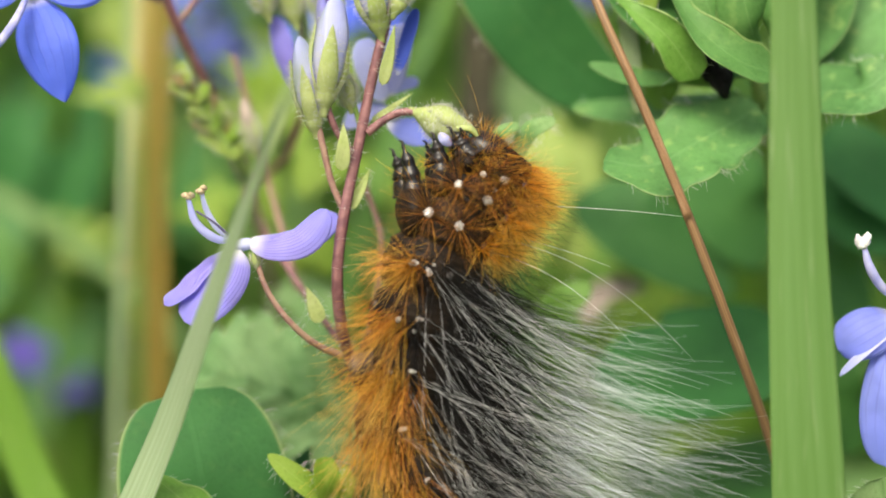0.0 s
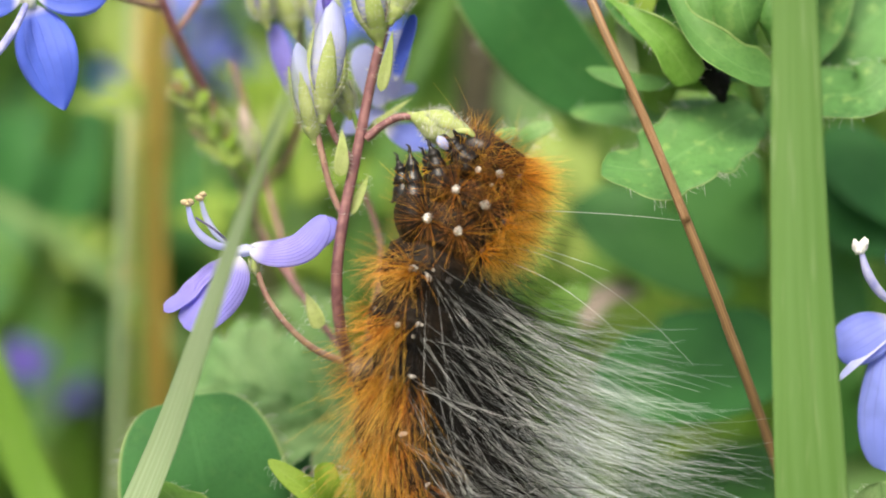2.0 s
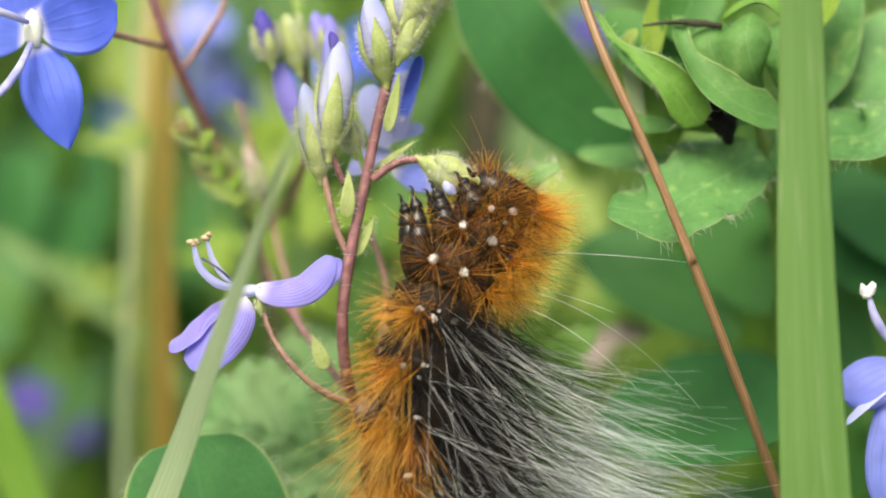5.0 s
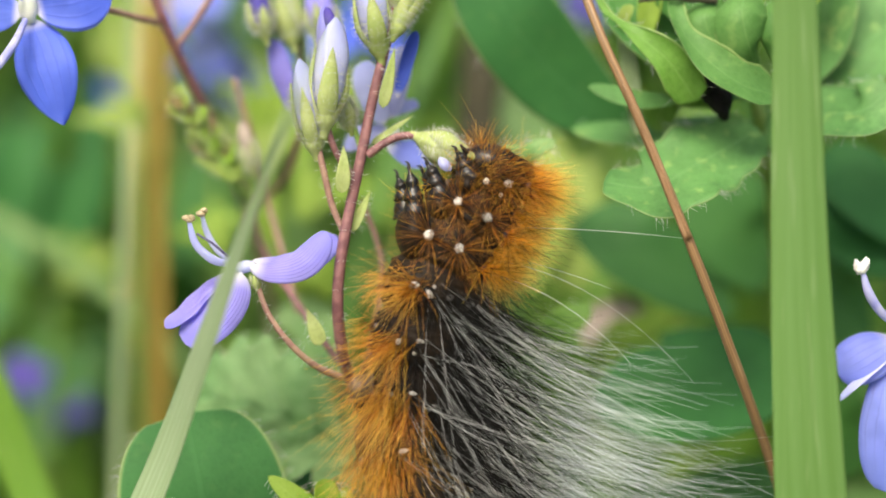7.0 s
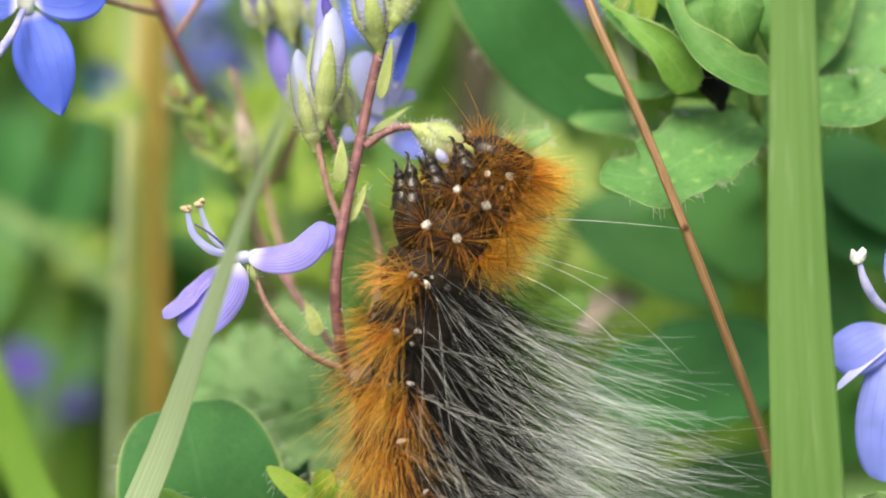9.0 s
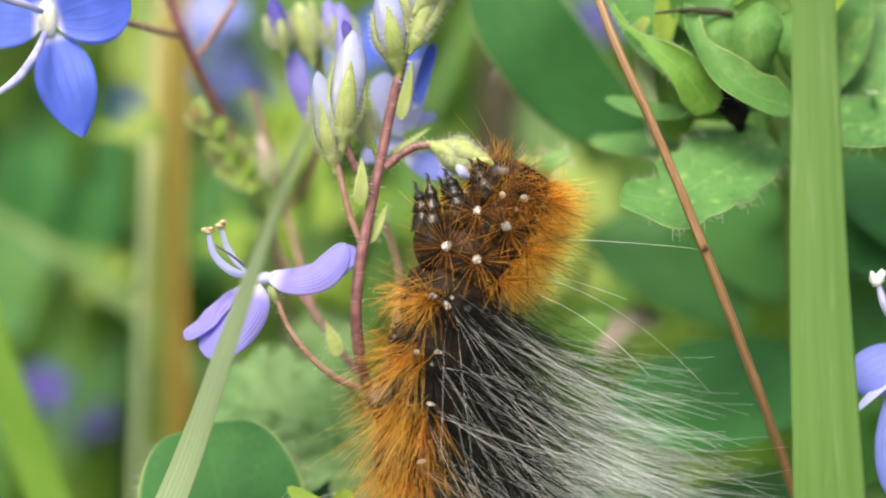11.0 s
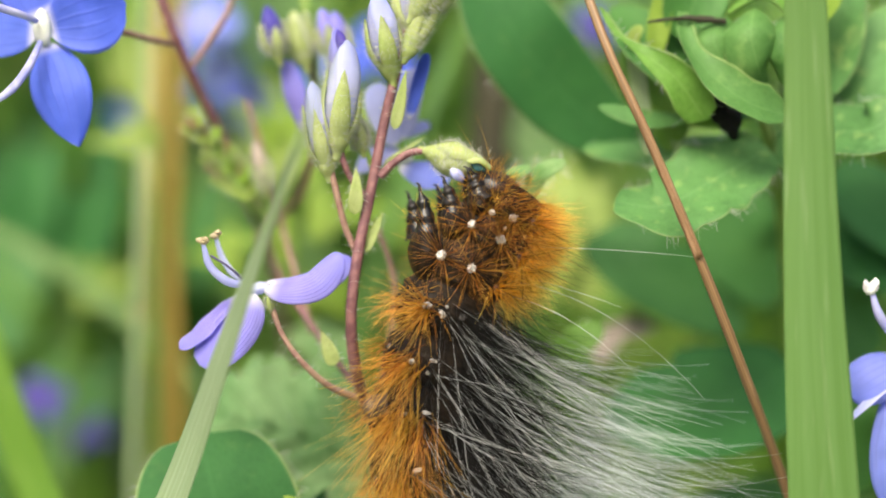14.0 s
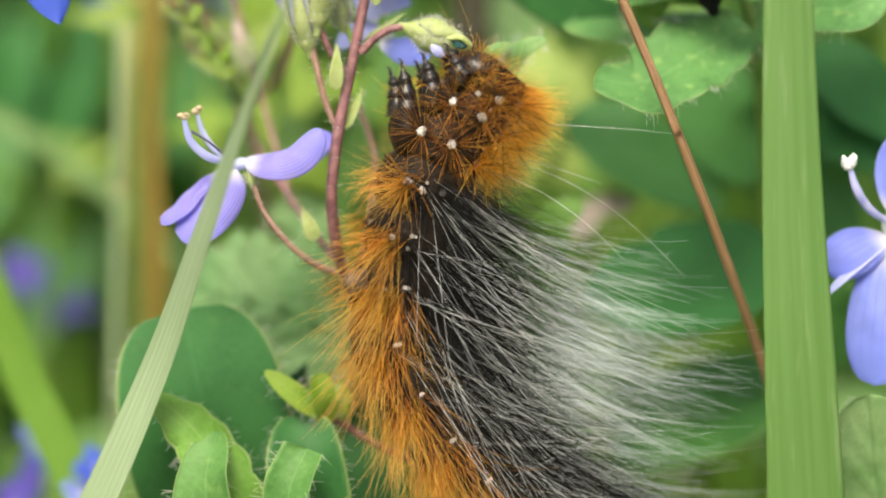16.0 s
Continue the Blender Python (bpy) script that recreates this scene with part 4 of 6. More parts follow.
    # blurred slanting blades at the back
    for k, (p, q, r, h, mt) in enumerate((((330, 640, 52), (150, 490, 52), (-60, 360, 52), 34, M_MEADOW), ((680, 440, 42), (752, 225, 42), (846, 5, 44), 27, M_LEAF_TENDER),
                                          ((30, 900, 80), (60, 560, 82), (110, 300, 84), 36, M_LEAF))):
        b = foot(V(p[0], 1150, p[2]))
        blade([b, V(*p), V(*q), V(*r)], h, D(random.uniform(-0.4, 0.4), 0.3, 1), strip(0.6), mt, "soft green grass blade of the meadow", n=30, m=7, fold=0.2)


# ---- clover-like leafy plants ----
def leaf(parent, pts, half, face, mat, shape=None, label="", hair=0, seed=1, **kw):
    shape, rims = shape or oval(0.5, 0.4), kw.pop("rim", ())
    g = ribbon(pts, G(half), face, shape, n=kw.pop("n", 34), m=kw.pop("m", 15), **kw)
    ob = part("leaf", g, mat, parent, label)
    for e in rims:
        part("leaf_rim", tube([Vector(q) for q in g.mid[2:-1:3, e]], [G(1), G(2), G(2.3), G(1.8), G(0.8)], 6, 60, 0.2), M_RIM, ob, "pale curled leaf margin")
    if hair:
        part("down", fringe(g, hair, 0.0008, seed), M_DOWN, ob)
    return ob


def build_trefoil_right():
    b = foot(V(1420, 1150, 26))
    t = thing("trefoil_plant", b, "leafy green trefoil plant with rounded hairy leaves", "plant", "trefoil plants")
    stem(t, [b, V(1425, 1000, 25), V(1410, 600, 20), V(1385, 300, 11), V(1365, 200, 8)], (16, 16, 14, 13, 12), M_STEM_GREEN, hair=80)
    leaf(t, [V(1372, 258, 6), V(1260, 322, 3), V(1175, 362, 1.5), V(1098, 352, 2)], 86, [D(-0.1, 0.55, 0.85), D(0.15, 0.8, 0.6)], M_LEAF_BLUE, oval(0.4, 0.33), "rounded bluish-green leaf with pale flecks", 110, 1, cup=0.12, wave=0.1, teeth=0.13, count=6, n=80)
    leaf(t, [V(1380, 275, 7), V(1480, 232, 5), V(1562, 222, 3), V(1612, 180, 3)], 70, D(0.1, 0.6, 0.8), M_LEAF_BLUE, oval(0.5, 0.5), "rounded bluish-green leaf", 70, 2, cup=0.1)
    leaf(t, [V(1440, 200, 9), V(1530, 130, 8), V(1620, 60, 9), V(1680, 20, 9)], 90, D(-0.2, 0.5, 0.9), M_LEAF_BLUE, oval(0.5, 0.45), "", 40, 3, cup=0.1)
    leaf(t, [V(1140, 262, 16), V(1020, 170, 14), V(930, 60, 12), V(850, -80, 12)], 96, [D(-0.3, 0.25, 0.95), D(0.15, 0.4, 0.9)], M_LEAF_ROUND, oval(0.5, 0.4), "large dark green leaf", 40, 4, cup=0.1)
    leaf(t, [V(1240, 205, 6), V(1160, 205, 5), V(1070, 182, 5)], 20, D(0, 0.5, 0.9), M_LEAF_BLUE, oval(0.7, 0.6), "narrow young leaf", 0, 5)
    leaf(t, [V(1340, 240, 10), V(1200, 265, 9), V(1040, 258, 10)], 40, D(0, 0.75, 0.65), M_LEAF_BLUE, oval(0.5, 0.5), "", 20, 6)
    leaf(t, [V(1120, 60, 8), V(1160, 120, 7), V(1250, 190, 7), V(1330, 210, 7)], 40, D(-0.5, 0.3, 0.8), M_LEAF_FRESH, oval(0.4, 0.6), "", 0, 7)
    # curled leaves with a pale rim
    leaf(t, [V(1074, 8, 4), V(1108, 56, 2.5), V(1148, 86, 1.8), V(1206, 130, 1.5), V(1262, 208, 2.5)], 38, [D(0.3, 0.4, 0.85), D(-0.3, 0.1, 0.95)], M_LEAF_FRESH,
         lambda t: np.interp(t, [0, 0.3, 0.55, 0.82, 0.95, 1], [0.1, 0.16, 0.6, 1, 0.8, 0.1]), "curled fresh green leaf with a pale rim", 40, 8, cup=0.35, wave=0.12, waves=2.2, n=60, rim=(0,))
    leaf(t, [V(1218, 16, 3), V(1236, 84, 1.4), V(1276, 132, 0.8), V(1332, 174, 0.6), V(1404, 200, 1.6)], 41, [D(0.35, 0.4, 0.8), D(0.0, 0.5, 0.85)], M_LEAF_TENDER,
         lambda t: np.interp(t, [0, 0.3, 0.6, 0.85, 0.96, 1], [0.25, 0.5, 0.95, 1, 0.6, 0.1]), "boat-shaped leaf with a pale rim", 0, 18, cup=0.4, wave=0.1, waves=2.5, n=60, rim=(0,))
    for p, q, w, m in (((1170, 100, 5), (1190, -30, 5), 22, M_LEAF_LIME), ((1128, 80, 5), (1150, 40, 4.5), 12, M_LEAF_SUN_PAINTED), ((1158, 270, 6), (1128, 60, 6.5), 17, M_GRASS_PALE)):
        leaf(t, [V(*p), mid(V(*p), V(*q), 0.5, 0.0004), V(*q)], w, D(0.1, 0.3, 0.95), m, oval(0.5, 0.5), "small yellow-green leaflet" if w > 20 else "", 0, 30, cup=0.3)
    leaf(t, [V(1190, 262, 9), V(1210, 190, 8), V(1235, 110, 8)], 36, D(-0.2, 0.3, 0.95), M_LEAF_FRESH, oval(0.45, 0.5), "", 0, 19, cup=0.2)
    leaf(t, [V(1090, 10, 7), V(1190, 90, 6), V(1290, 150, 6), V(1390, 190, 6)], 74, D(0.2, 0.45, 0.9), M_LEAF, oval(0.5, 0.5), "", 0, 9, cup=0.2)
    leaf(t, [V(1210, 60, 5), V(1240, 0, 5), V(1260, -90, 6)], 62, D(0.2, 0.3, 0.95), M_LEAF, oval(0.5, 0.5), "", 0, 10, cup=0.25)
    # the bud of young leaves at the heart
    for k, (p, w) in enumerate(((((1338, 156, 4), (1296, 112, 2.2), (1276, 60, 2.0), (1300, 26, 3.6)), 46), (((1372, 158, 4), (1352, 104, 1.2), (1342, 54, 1.0), (1350, 10, 2.6)), 50),
                               (((1416, 160, 3), (1408, 96, 1.4), (1400, 60, 1.6), (1414, 20, 3)), 34))):
        leaf(t, [V(*q) for q in p], w, [D(-0.1, 0.2, 1), D(-0.1, 0.65, 0.75)], M_LEAF_TENDER, oval(0.6, 0.35), "cupped pale green young leaf", 16, 11 + k, cup=-0.55, wave=0.06, n=40)
    leaf(t, [V(1300, 20, 4), V(1370, -10, 3), V(1420, 30, 3)], 26, D(0, 0.9, 0.4), M_LEAF_FRESH, oval(0.4, 0.4), "", 0, 20, cup=0.3)
    leaf(t, [V(1400, 190, 8), V(1470, 120, 7), V(1500, 0, 7), V(1520, -80, 8)], 60, D(-0.3, 0.3, 0.9), M_LEAF_BLUE, oval(0.5, 0.5), "", 0, 21, cup=0.2)
    leaf(t, [V(1400, 60, 5), V(1470, 10, 4), V(1500, -70, 4)], 34, D(-0.4, 0.5, 0.8), M_LEAF_LIME, oval(0.5, 0.5), "", 0, 22, cup=0.3)
    wither = Geo()
    for x, y, a, b, c in ((1278, 180, 26, 15, 0.7), (1304, 206, 24, 20, 0.5), (1308, 224, 12, 18, -0.3), (1290, 200, 20, 17, 1.2)):
        ball(V(x, y, 3.6), (D(1, -c, 0) * G(a), D(c, 1, 0) * G(b), D(0, 0, 1) * G(14)), wither, 9, 12, 0.35)
    part("withered_bud", wither, M_WITHERED, t, "black withered bud")
    part("withered_stalk", tube([V(1160, 32, 2), V(1220, 26, 2), V(1298, 32, 2.5)], [G(2.5), G(3.5), G(7), G(5)], 8, 16, 0.3), M_STALK_AND_GAP_DARK, t, "brown withered stalk")
    part("withered_stalk", tube([V(1262, 155, 4), V(1270, 175, 3.5), V(1285, 190, 3)], [G(4), G(6), G(11)], 8, 12, 0.15), M_WITHERED, t)


def build_trefoil_back():
    b = foot(V(1250, 1150, 40))
    t = thing("trefoil_plant", b, "large dark green rounded leaves behind the caterpillar", "plant", "trefoil plants")
    stem(t, [b, V(1250, 1050, 40), V(1260, 800, 36), V(1240, 600, 32)], (15, 14, 13, 12), M_STEM_GREEN, hair=0)
    leaf(t, [V(1330, 560, 30), V(1240, 520, 27), V(1140, 460, 26), V(1070, 400, 28)], 104, D(0.1, 0.6, 0.8), M_LEAF_SOFT, oval(0.4, 0.35), cup=0.12)
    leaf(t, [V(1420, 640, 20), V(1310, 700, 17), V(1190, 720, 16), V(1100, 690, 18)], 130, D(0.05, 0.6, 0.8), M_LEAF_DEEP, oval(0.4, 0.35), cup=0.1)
    leaf(t, [V(1400, 520, 32), V(1330, 440, 30), V(1290, 330, 30)], 100, D(-0.1, 0.5, 0.85), M_LEAF_SOFT, oval(0.4, 0.35), cup=0.1)
    leaf(t, [V(1420, 860, 28), V(1330, 930, 24), V(1210, 980, 22), V(1130, 1010, 24)], 120, D(0.0, 0.7, 0.7), M_LEAF, oval(0.4, 0.35), cup=0.1)
    leaf(t, [V(1560, 640, 26), V(1500, 520, 24), V(1540, 380, 26)], 90, D(0.2, 0.5, 0.85), M_LEAF_SOFT, oval(0.4, 0.35), cup=0.1)
    leaf(t, [V(1560, 860, 28), V(1500, 760, 26), V(1490, 640, 27)], 80, D(-0.2, 0.5, 0.85), M_LEAF, oval(0.4, 0.35), cup=0.1)
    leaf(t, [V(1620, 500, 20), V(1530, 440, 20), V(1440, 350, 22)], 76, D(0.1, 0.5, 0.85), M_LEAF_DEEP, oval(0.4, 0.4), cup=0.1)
    leaf(t, [V(985, 640, 13), V(1030, 600, 12), V(1078, 572, 12)], 34, D(0.2, 0.6, 0.8), M_LEAF_FRESH, oval(0.4, 0.5), "small fresh green leaf", 30, 7)
    leaf(t, [V(1020, 620, 16), V(1030, 640, 15), V(1005, 700, 15)], 34, D(-0.2, 0.4, 0.9), M_LEAF_FRESH, oval(0.4, 0.5))
    leaf(t, [V(1660, 440, 20), V(1570, 370, 19), V(1490, 290, 20)], 84, D(0.1, 0.5, 0.85), M_LEAF_DEEP, oval(0.4, 0.4), cup=0.1)
    # little curled leaf tips above the caterpillar
    leaf(t, [V(905, 345, 3), V(915, 305, 2.5), V(950, 290, 2.5)], 13, D(0, 0.4, 0.9), M_LEAF_PALE, oval(0.4, 0.4), "small hairy leaf tip", 40, 3)
    leaf(t, [V(945, 350, 3.5), V(966, 302, 3), V(1014, 280, 3)], 17, D(0.2, 0.4, 0.9), M_LEAF_PALE, oval(0.4, 0.4), "small hairy leaf tip", 60, 4)
    b = foot(V(1130, 600, 20))
    p, q = V(1095, 590, 27), V(1170, 575, 28)
    g = ribbon([V(1065, 640, 27), p, q], G(26), D(0.1, 0.6, 0.8), oval(0.4, 0.4), n=20, m=9, cup=0.3, wave=0.2)
    part("dry_leaf", g, M_DRY, t, "dry pinkish-brown leaf scrap")


def build_trefoil_left():
    b = foot(V(520, 1300, 12))
    t = thing("trefoil_plant", b, "low trefoil plant with a large round leaf and curled young leaves", "plant", "trefoil plants")
    stem(t, [b, V(540, 1240, 11), V(600, 1130, 9)], (14, 13, 12), M_STEM_GREEN, hair=20)
    leaf(t, [V(450, 1230, 5), V(420, 1080, 3.4), V(395, 920, 2.6), V(362, 760, 3.2)], 156, [D(0.1, 0.2, 0.97), D(-0.05, 0.3, 0.95)], M_LEAF_ROUND, oval(0.42, 0.3), "large round dark green leaf with a pale hairy rim", 130, 1, cup=0.06, n=60, m=21)
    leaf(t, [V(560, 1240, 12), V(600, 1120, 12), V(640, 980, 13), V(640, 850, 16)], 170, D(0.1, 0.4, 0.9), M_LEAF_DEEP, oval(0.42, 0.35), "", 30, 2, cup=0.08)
    # curled young leaves in front
    leaf(t, [V(470, 1230, -0.5), V(445, 1090, -1.2), V(388, 985, -1.2), V(302, 908, -0.6)], 52, [D(-0.3, 0.4, 0.85), D(0.1, 0.7, 0.7)], M_LEAF_FRESH, oval(0.4, 0.5), "curled leaf with a jagged pale edge", 80, 3, cup=-0.25, wave=0.1, teeth=0.16, count=7, n=90, rim=(0, -1))
    leaf(t, [V(418, 1250, -1), V(408, 1150, -2.5), V(404, 1060, -2.5), V(426, 980, -1)], 58, [D(-0.35, 0.1, 0.95), D(-0.45, 0.3, 0.85)], M_LEAF_TENDER, oval(0.5, 0.55), "folded pale green young leaf", 40, 4, cup=0.35, wave=0.06)
    leaf(t, [V(600, 1240, 1), V(590, 1120, 0.5), V(580, 1030, 0.5), V(578, 950, 1.5)], 72, [D(0, 0.2, 1), D(0, 0.5, 0.85)], M_LEAF_ROUND, oval(0.3, 0.3), "arched dark green leaf with a pale hairy rim", 90, 5, cup=0.3, rim=(0, -1))
    leaf(t, [V(545, 1240, -2), V(545, 1150, -3), V(555, 1080, -3), V(585, 1012, -2)], 42, [D(-0.3, 0.1, 1), D(-0.3, 0.2, 0.9)], M_LEAF_TENDER, oval(0.3, 0.1), "folded pale green young leaf", 80, 6, cup=0.5, wave=0.1)
    # sprout on a reddish runner
    stem(t, [V(890, 1080, 6), V(800, 1045, 5), V(700, 1000, 4), V(628, 955, 3)], (8, 7, 7, 7), M_STEM, "runner", 40, 7)
    leaf(t, [V(628, 960, 2), V(575, 925, 0.8), V(508, 872, 0.8)], 22, D(-0.2, 0.5, 0.85), M_LEAF_LIME, oval(0.5, 0.6), "small yellow-green sprout leaf", 40, 8, cup=0.3)
    leaf(t, [V(622, 965, 2), V(612, 920, 0.8), V(606, 876, 0.8)], 24, D(0.2, 0.3, 0.9), M_LEAF_LIME, oval(0.4, 0.3), "small yellow-green sprout leaf", 40, 9, cup=0.4)
    leaf(t, [V(630, 965, 3), V(648, 930, 3), V(640, 890, 3.5)], 16, D(0.2, 0.3, 0.9), M_LEAF_LIME, oval(0.4, 0.4), "", 20, 10)


# ---- the meadow behind ----
def build_back_plants():
    """Larger soft leaves behind the flowers, each plant with its stem."""
    sets = ((M_LEAF_LIME, "lime green leafy shoot", ((520, 470, 34, 440, 360, 34, 40), (560, 420, 36, 640, 300, 38, 40), (560, 310, 38, 600, 160, 40, 44), (500, 270, 40, 470, 160, 40, 38), (610, 260, 40, 665, 140, 42, 36), (540, 250, 44, 540, 110, 44, 34), (430, 480, 40, 350, 400, 42, 44), (560, 560, 36, 500, 470, 34, 40), (620, 560, 30, 560, 480, 30, 36))),
            (M_LEAF_PALE, "pale green broad-leaved plant", ((960, 400, 56, 1000, 250, 58, 60), (930, 330, 60, 980, 160, 64, 60))),
            (M_LEAF_SUN_PAINTED, "yellow-green broad-leaved plant with sunlight painted into its colour", ((1000, 420, 50, 1080, 320, 52, 56), (960, 540, 42, 1010, 290, 44, 70), (1040, 540, 44, 1060, 320, 46, 60))),
            (M_LEAF_PALE, "pale downy-leaved meadow plant", ((640, 640, 30, 500, 590, 34, 44), (620, 700, 26, 560, 620, 28, 40), (560, 760, 30, 480, 640, 34, 50))),
            (M_LEAF_SUN_PAINTED, "light yellow-green leafy plant", ((285, 258, 30, 205, 205, 30, 22), (285, 290, 44, 205, 200, 46, 46), (250, 180, 60, 215, 20, 62, 56), (480, 340, 56, 505, 190, 58, 60), (430, 240, 60, 425, 90, 62, 50), (160, 560, 60, 200, 420, 62, 44))))
    sets += ((M_LEAF_SOFT, "broad soft green leaves low in the meadow", ((-20, 620, 74, 70, 330, 78, 130), (400, 480, 66, 400, 250, 68, 100), (150, 760, 70, 190, 480, 74, 110), (60, 360, 84, 150, 120, 88, 120), (330, 640, 90, 360, 400, 92, 110), (-60, 900, 80, 60, 640, 84, 120))),)
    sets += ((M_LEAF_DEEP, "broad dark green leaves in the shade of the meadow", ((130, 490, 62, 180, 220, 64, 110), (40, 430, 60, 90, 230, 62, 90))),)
    for mt, label, leaves in sets:
        x, y, d = leaves[0][:3]
        b = foot(V(x, 1000, d + 10))
        t = thing("meadow_plant", b, label, "plant", "meadow plants")
        stem(t, [b, V(x, 900, d + 8), V(x, y + 40, d + 4), V(x, y - 40, d + 4)], (10, 9, 8, 5), M_STEM_GREEN, hair=0, n=16)
        for k, (x0, y0, d0, x1, y1, d1, h) in enumerate(leaves):
            p, q = V(x0, y0, d0), V(x1, y1, d1)
            slim = mt is not M_LEAF_PALE and "broad" not in label
            for turn in ((-32, -4, 26) if slim else (0,)):
                way = (q - p) @ Matrix.Rotation(radians(turn), 3, AHEAD) * random.uniform(0.8, 1.15)
                e = p + way
                part("leaf", ribbon([p, mid(p, e, 0.5, 0.001), e], G(h * (0.42 if slim else 1)), D(random.uniform(-0.4, 0.4), 0.5, 0.8), oval(0.45, 0.6), n=20, m=9, cup=0.15), mt, t)
    # Added dark columns paint the shaded gap behind the stem; no real stalks.
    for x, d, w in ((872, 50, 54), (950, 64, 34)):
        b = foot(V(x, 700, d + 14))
        t = thing("dry_grass_stalk", b, "added dark column standing in for a shaded gap in the meadow", "grass", "dry stalks")
        part("joint", tube([V(x + 3, 290, d), V(x + 5, 260, d)], [G(w * 1.04), G(w * 1.14), G(w * 1.04)], 10, 6), M_STALK_AND_GAP_DARK, t)
        part("stalk", tube([b, V(x - 10, 600, d), V(x + 2, 300, d), V(x + 16, 60, d), V(x + 26, -100, d)], [G(w * 1.1), G(w * 1.06), G(w), G(w * 0.85)], 10, 20), M_STALK_AND_GAP_DARK, t)


def build_meadow():
    rng = np.random.default_rng(5)
    for name, mt, count, lo, hi, label in (("meadow_leaves", M_MEADOW, 380, 55, 260, "dense soft green foliage of the meadow"), ("meadow_leaves", M_LEAF_SOFT, 330, 70, 330, "dark green foliage low in the meadow"),
                                           ("meadow_leaves", M_LEAF_FRESH, 150, 65, 280, "light green foliage of the meadow"), ("meadow_leaves", M_LEAF_LIME, 90, 60, 200, "yellow-green young foliage")):
        g = Geo()
        for k in range(count):
            d = rng.uniform(lo, hi)
            y = rng.uniform(-260, 1300)
            c = V(rng.uniform(-350, 1920), y, d)
            if mt in (M_LEAF_FRESH, M_LEAF_LIME, M_MEADOW) and c.x < -0.013 - 0.06 * d * 0.001 / 0.17 and y > 150 and d < 150:
                continue
            if c.z < 0.004:
                c.z = rng.uniform(0.004, 0.03)
            way = Vector(tuple(rng.normal(0, 1, 3) + np.array([0, 0, 0.5]))).normalized()
            L = rng.uniform(0.006, 0.016)
            a, b = c - way * L * 0.5, c + way * L * 0.5
            a.z, b.z = max(a.z, 0.002), max(b.z, 0.003)
            ribbon([a, mid(a, b, 0.5, 0.0012), b], L * rng.uniform(0.25, 0.42), D(*rng.normal(0, 0.5, 2), 0.4) + Vector((0, 0, 0.6)), oval(0.45, 0.4), n=8, m=5, cup=0.15, geo=g)
        lone(name, g, mt, HEART * 0, label, "foliage", kind="stuff")
    g = Geo()
    for k in range(800):
        d = rng.uniform(60, 900) if k > 300 else rng.uniform(70, 260)
        b = foot(V(rng.uniform(-500, 2070), 500, d))
        h = rng.uniform(0.05, 0.14)
        lean = Vector((rng.normal(0, 0.3), rng.normal(0, 0.2), 1)) * h
        ribbon([b, b + lean * 0.5, b + lean + Vector((rng.normal(0, 0.02), rng.normal(0, 0.02), 0))], rng.uniform(0.0008, 0.002), D(rng.normal(0, 0.5), 0.1, 1), strip(0.5), n=9, m=3, geo=g, fold=0.2)
    lone("meadow_grass", g, M_GRASS, HEART * 0, "blurred green meadow grass", "grass", kind="stuff")


def build_meadow_round():
    """Grass and leaves on every side, also behind the viewer."""
    rng = np.random.default_rng(8)
    g, h = Geo(), Geo()
    for k in range(5200):
        r, a = 0.3 + 1.9 * rng.uniform(0, 1) ** 1.3, rng.uniform(0, 6.2832)
        b = Vector((r * math.cos(a), -0.05 + r * math.sin(a), -0.004))
        if b.y > 0.0 and abs(b.x) < 0.12 + b.y * 0.35:
            continue
        if k % 4:
            up = rng.uniform(0.05, 0.17)
            lean = Vector((rng.normal(0, 0.3), rng.normal(0, 0.3), 1)) * up
            ribbon([b, b + lean * 0.5, b + lean + Vector((rng.normal(0, 0.02), rng.normal(0, 0.02), 0))], rng.uniform(0.001, 0.0025), D(rng.normal(0, 1), 0.1, 1), strip(0.5), n=6, m=3, geo=g)
        else:
            c = b + Vector((0, 0, rng.uniform(0.01, 0.1)))
            way = Vector(tuple(rng.normal(0, 1, 3))).normalized() * rng.uniform(0.008, 0.02)
            ribbon([c - way, c + Vector((0, 0, 0.002)), c + way], way.length * 0.5, Vector((rng.normal(0, 0.4), rng.normal(0, 0.4), 1)), oval(0.45, 0.4), n=7, m=5, geo=h)
    lone("meadow_grass", g, M_GRASS, HEART * 0, "green meadow grass growing all round", "grass", kind="stuff")
    lone("meadow_leaves", h, M_LEAF, HEART * 0, "broad green leaves among the meadow grass", "foliage", kind="stuff")


# ---- the caterpillar ----
AXIS = ((946, 316), (922, 350), (882, 402), (832, 464), (799, 540), (777, 625), (756, 700), (748, 765), (766, 845), (815, 930), (885, 1020), (975, 1105), (1075, 1180), (1190, 1250))
GIRTH = (30, 60, 82, 88, 87, 87, 88, 90, 92, 92, 92, 90, 80, 30)
SPAN = 500


class Body:
    """The body's centre line and skin: s runs from the head (0) to the tail (1), phi turns from the viewer (0) over the back (90)."""
    p = spline([V(x, y, 0.0) for x, y in AXIS], SPAN)
    tan = unit(np.gradient(p, axis=0))
    marks = np.r_[0, np.cumsum([math.hypot(AXIS[i + 1][0] - AXIS[i][0], AXIS[i + 1][1] - AXIS[i][1]) for i in range(len(AXIS) - 1)])]
    r = np.interp(np.linspace(0, 1, SPAN), marks / marks[-1], [G(q) for q in GIRTH])
    key = unit(-np.array(tuple(AHEAD)) - tan * (tan @ -np.array(tuple(AHEAD)))[:, None])
    back = np.cross(key, tan)


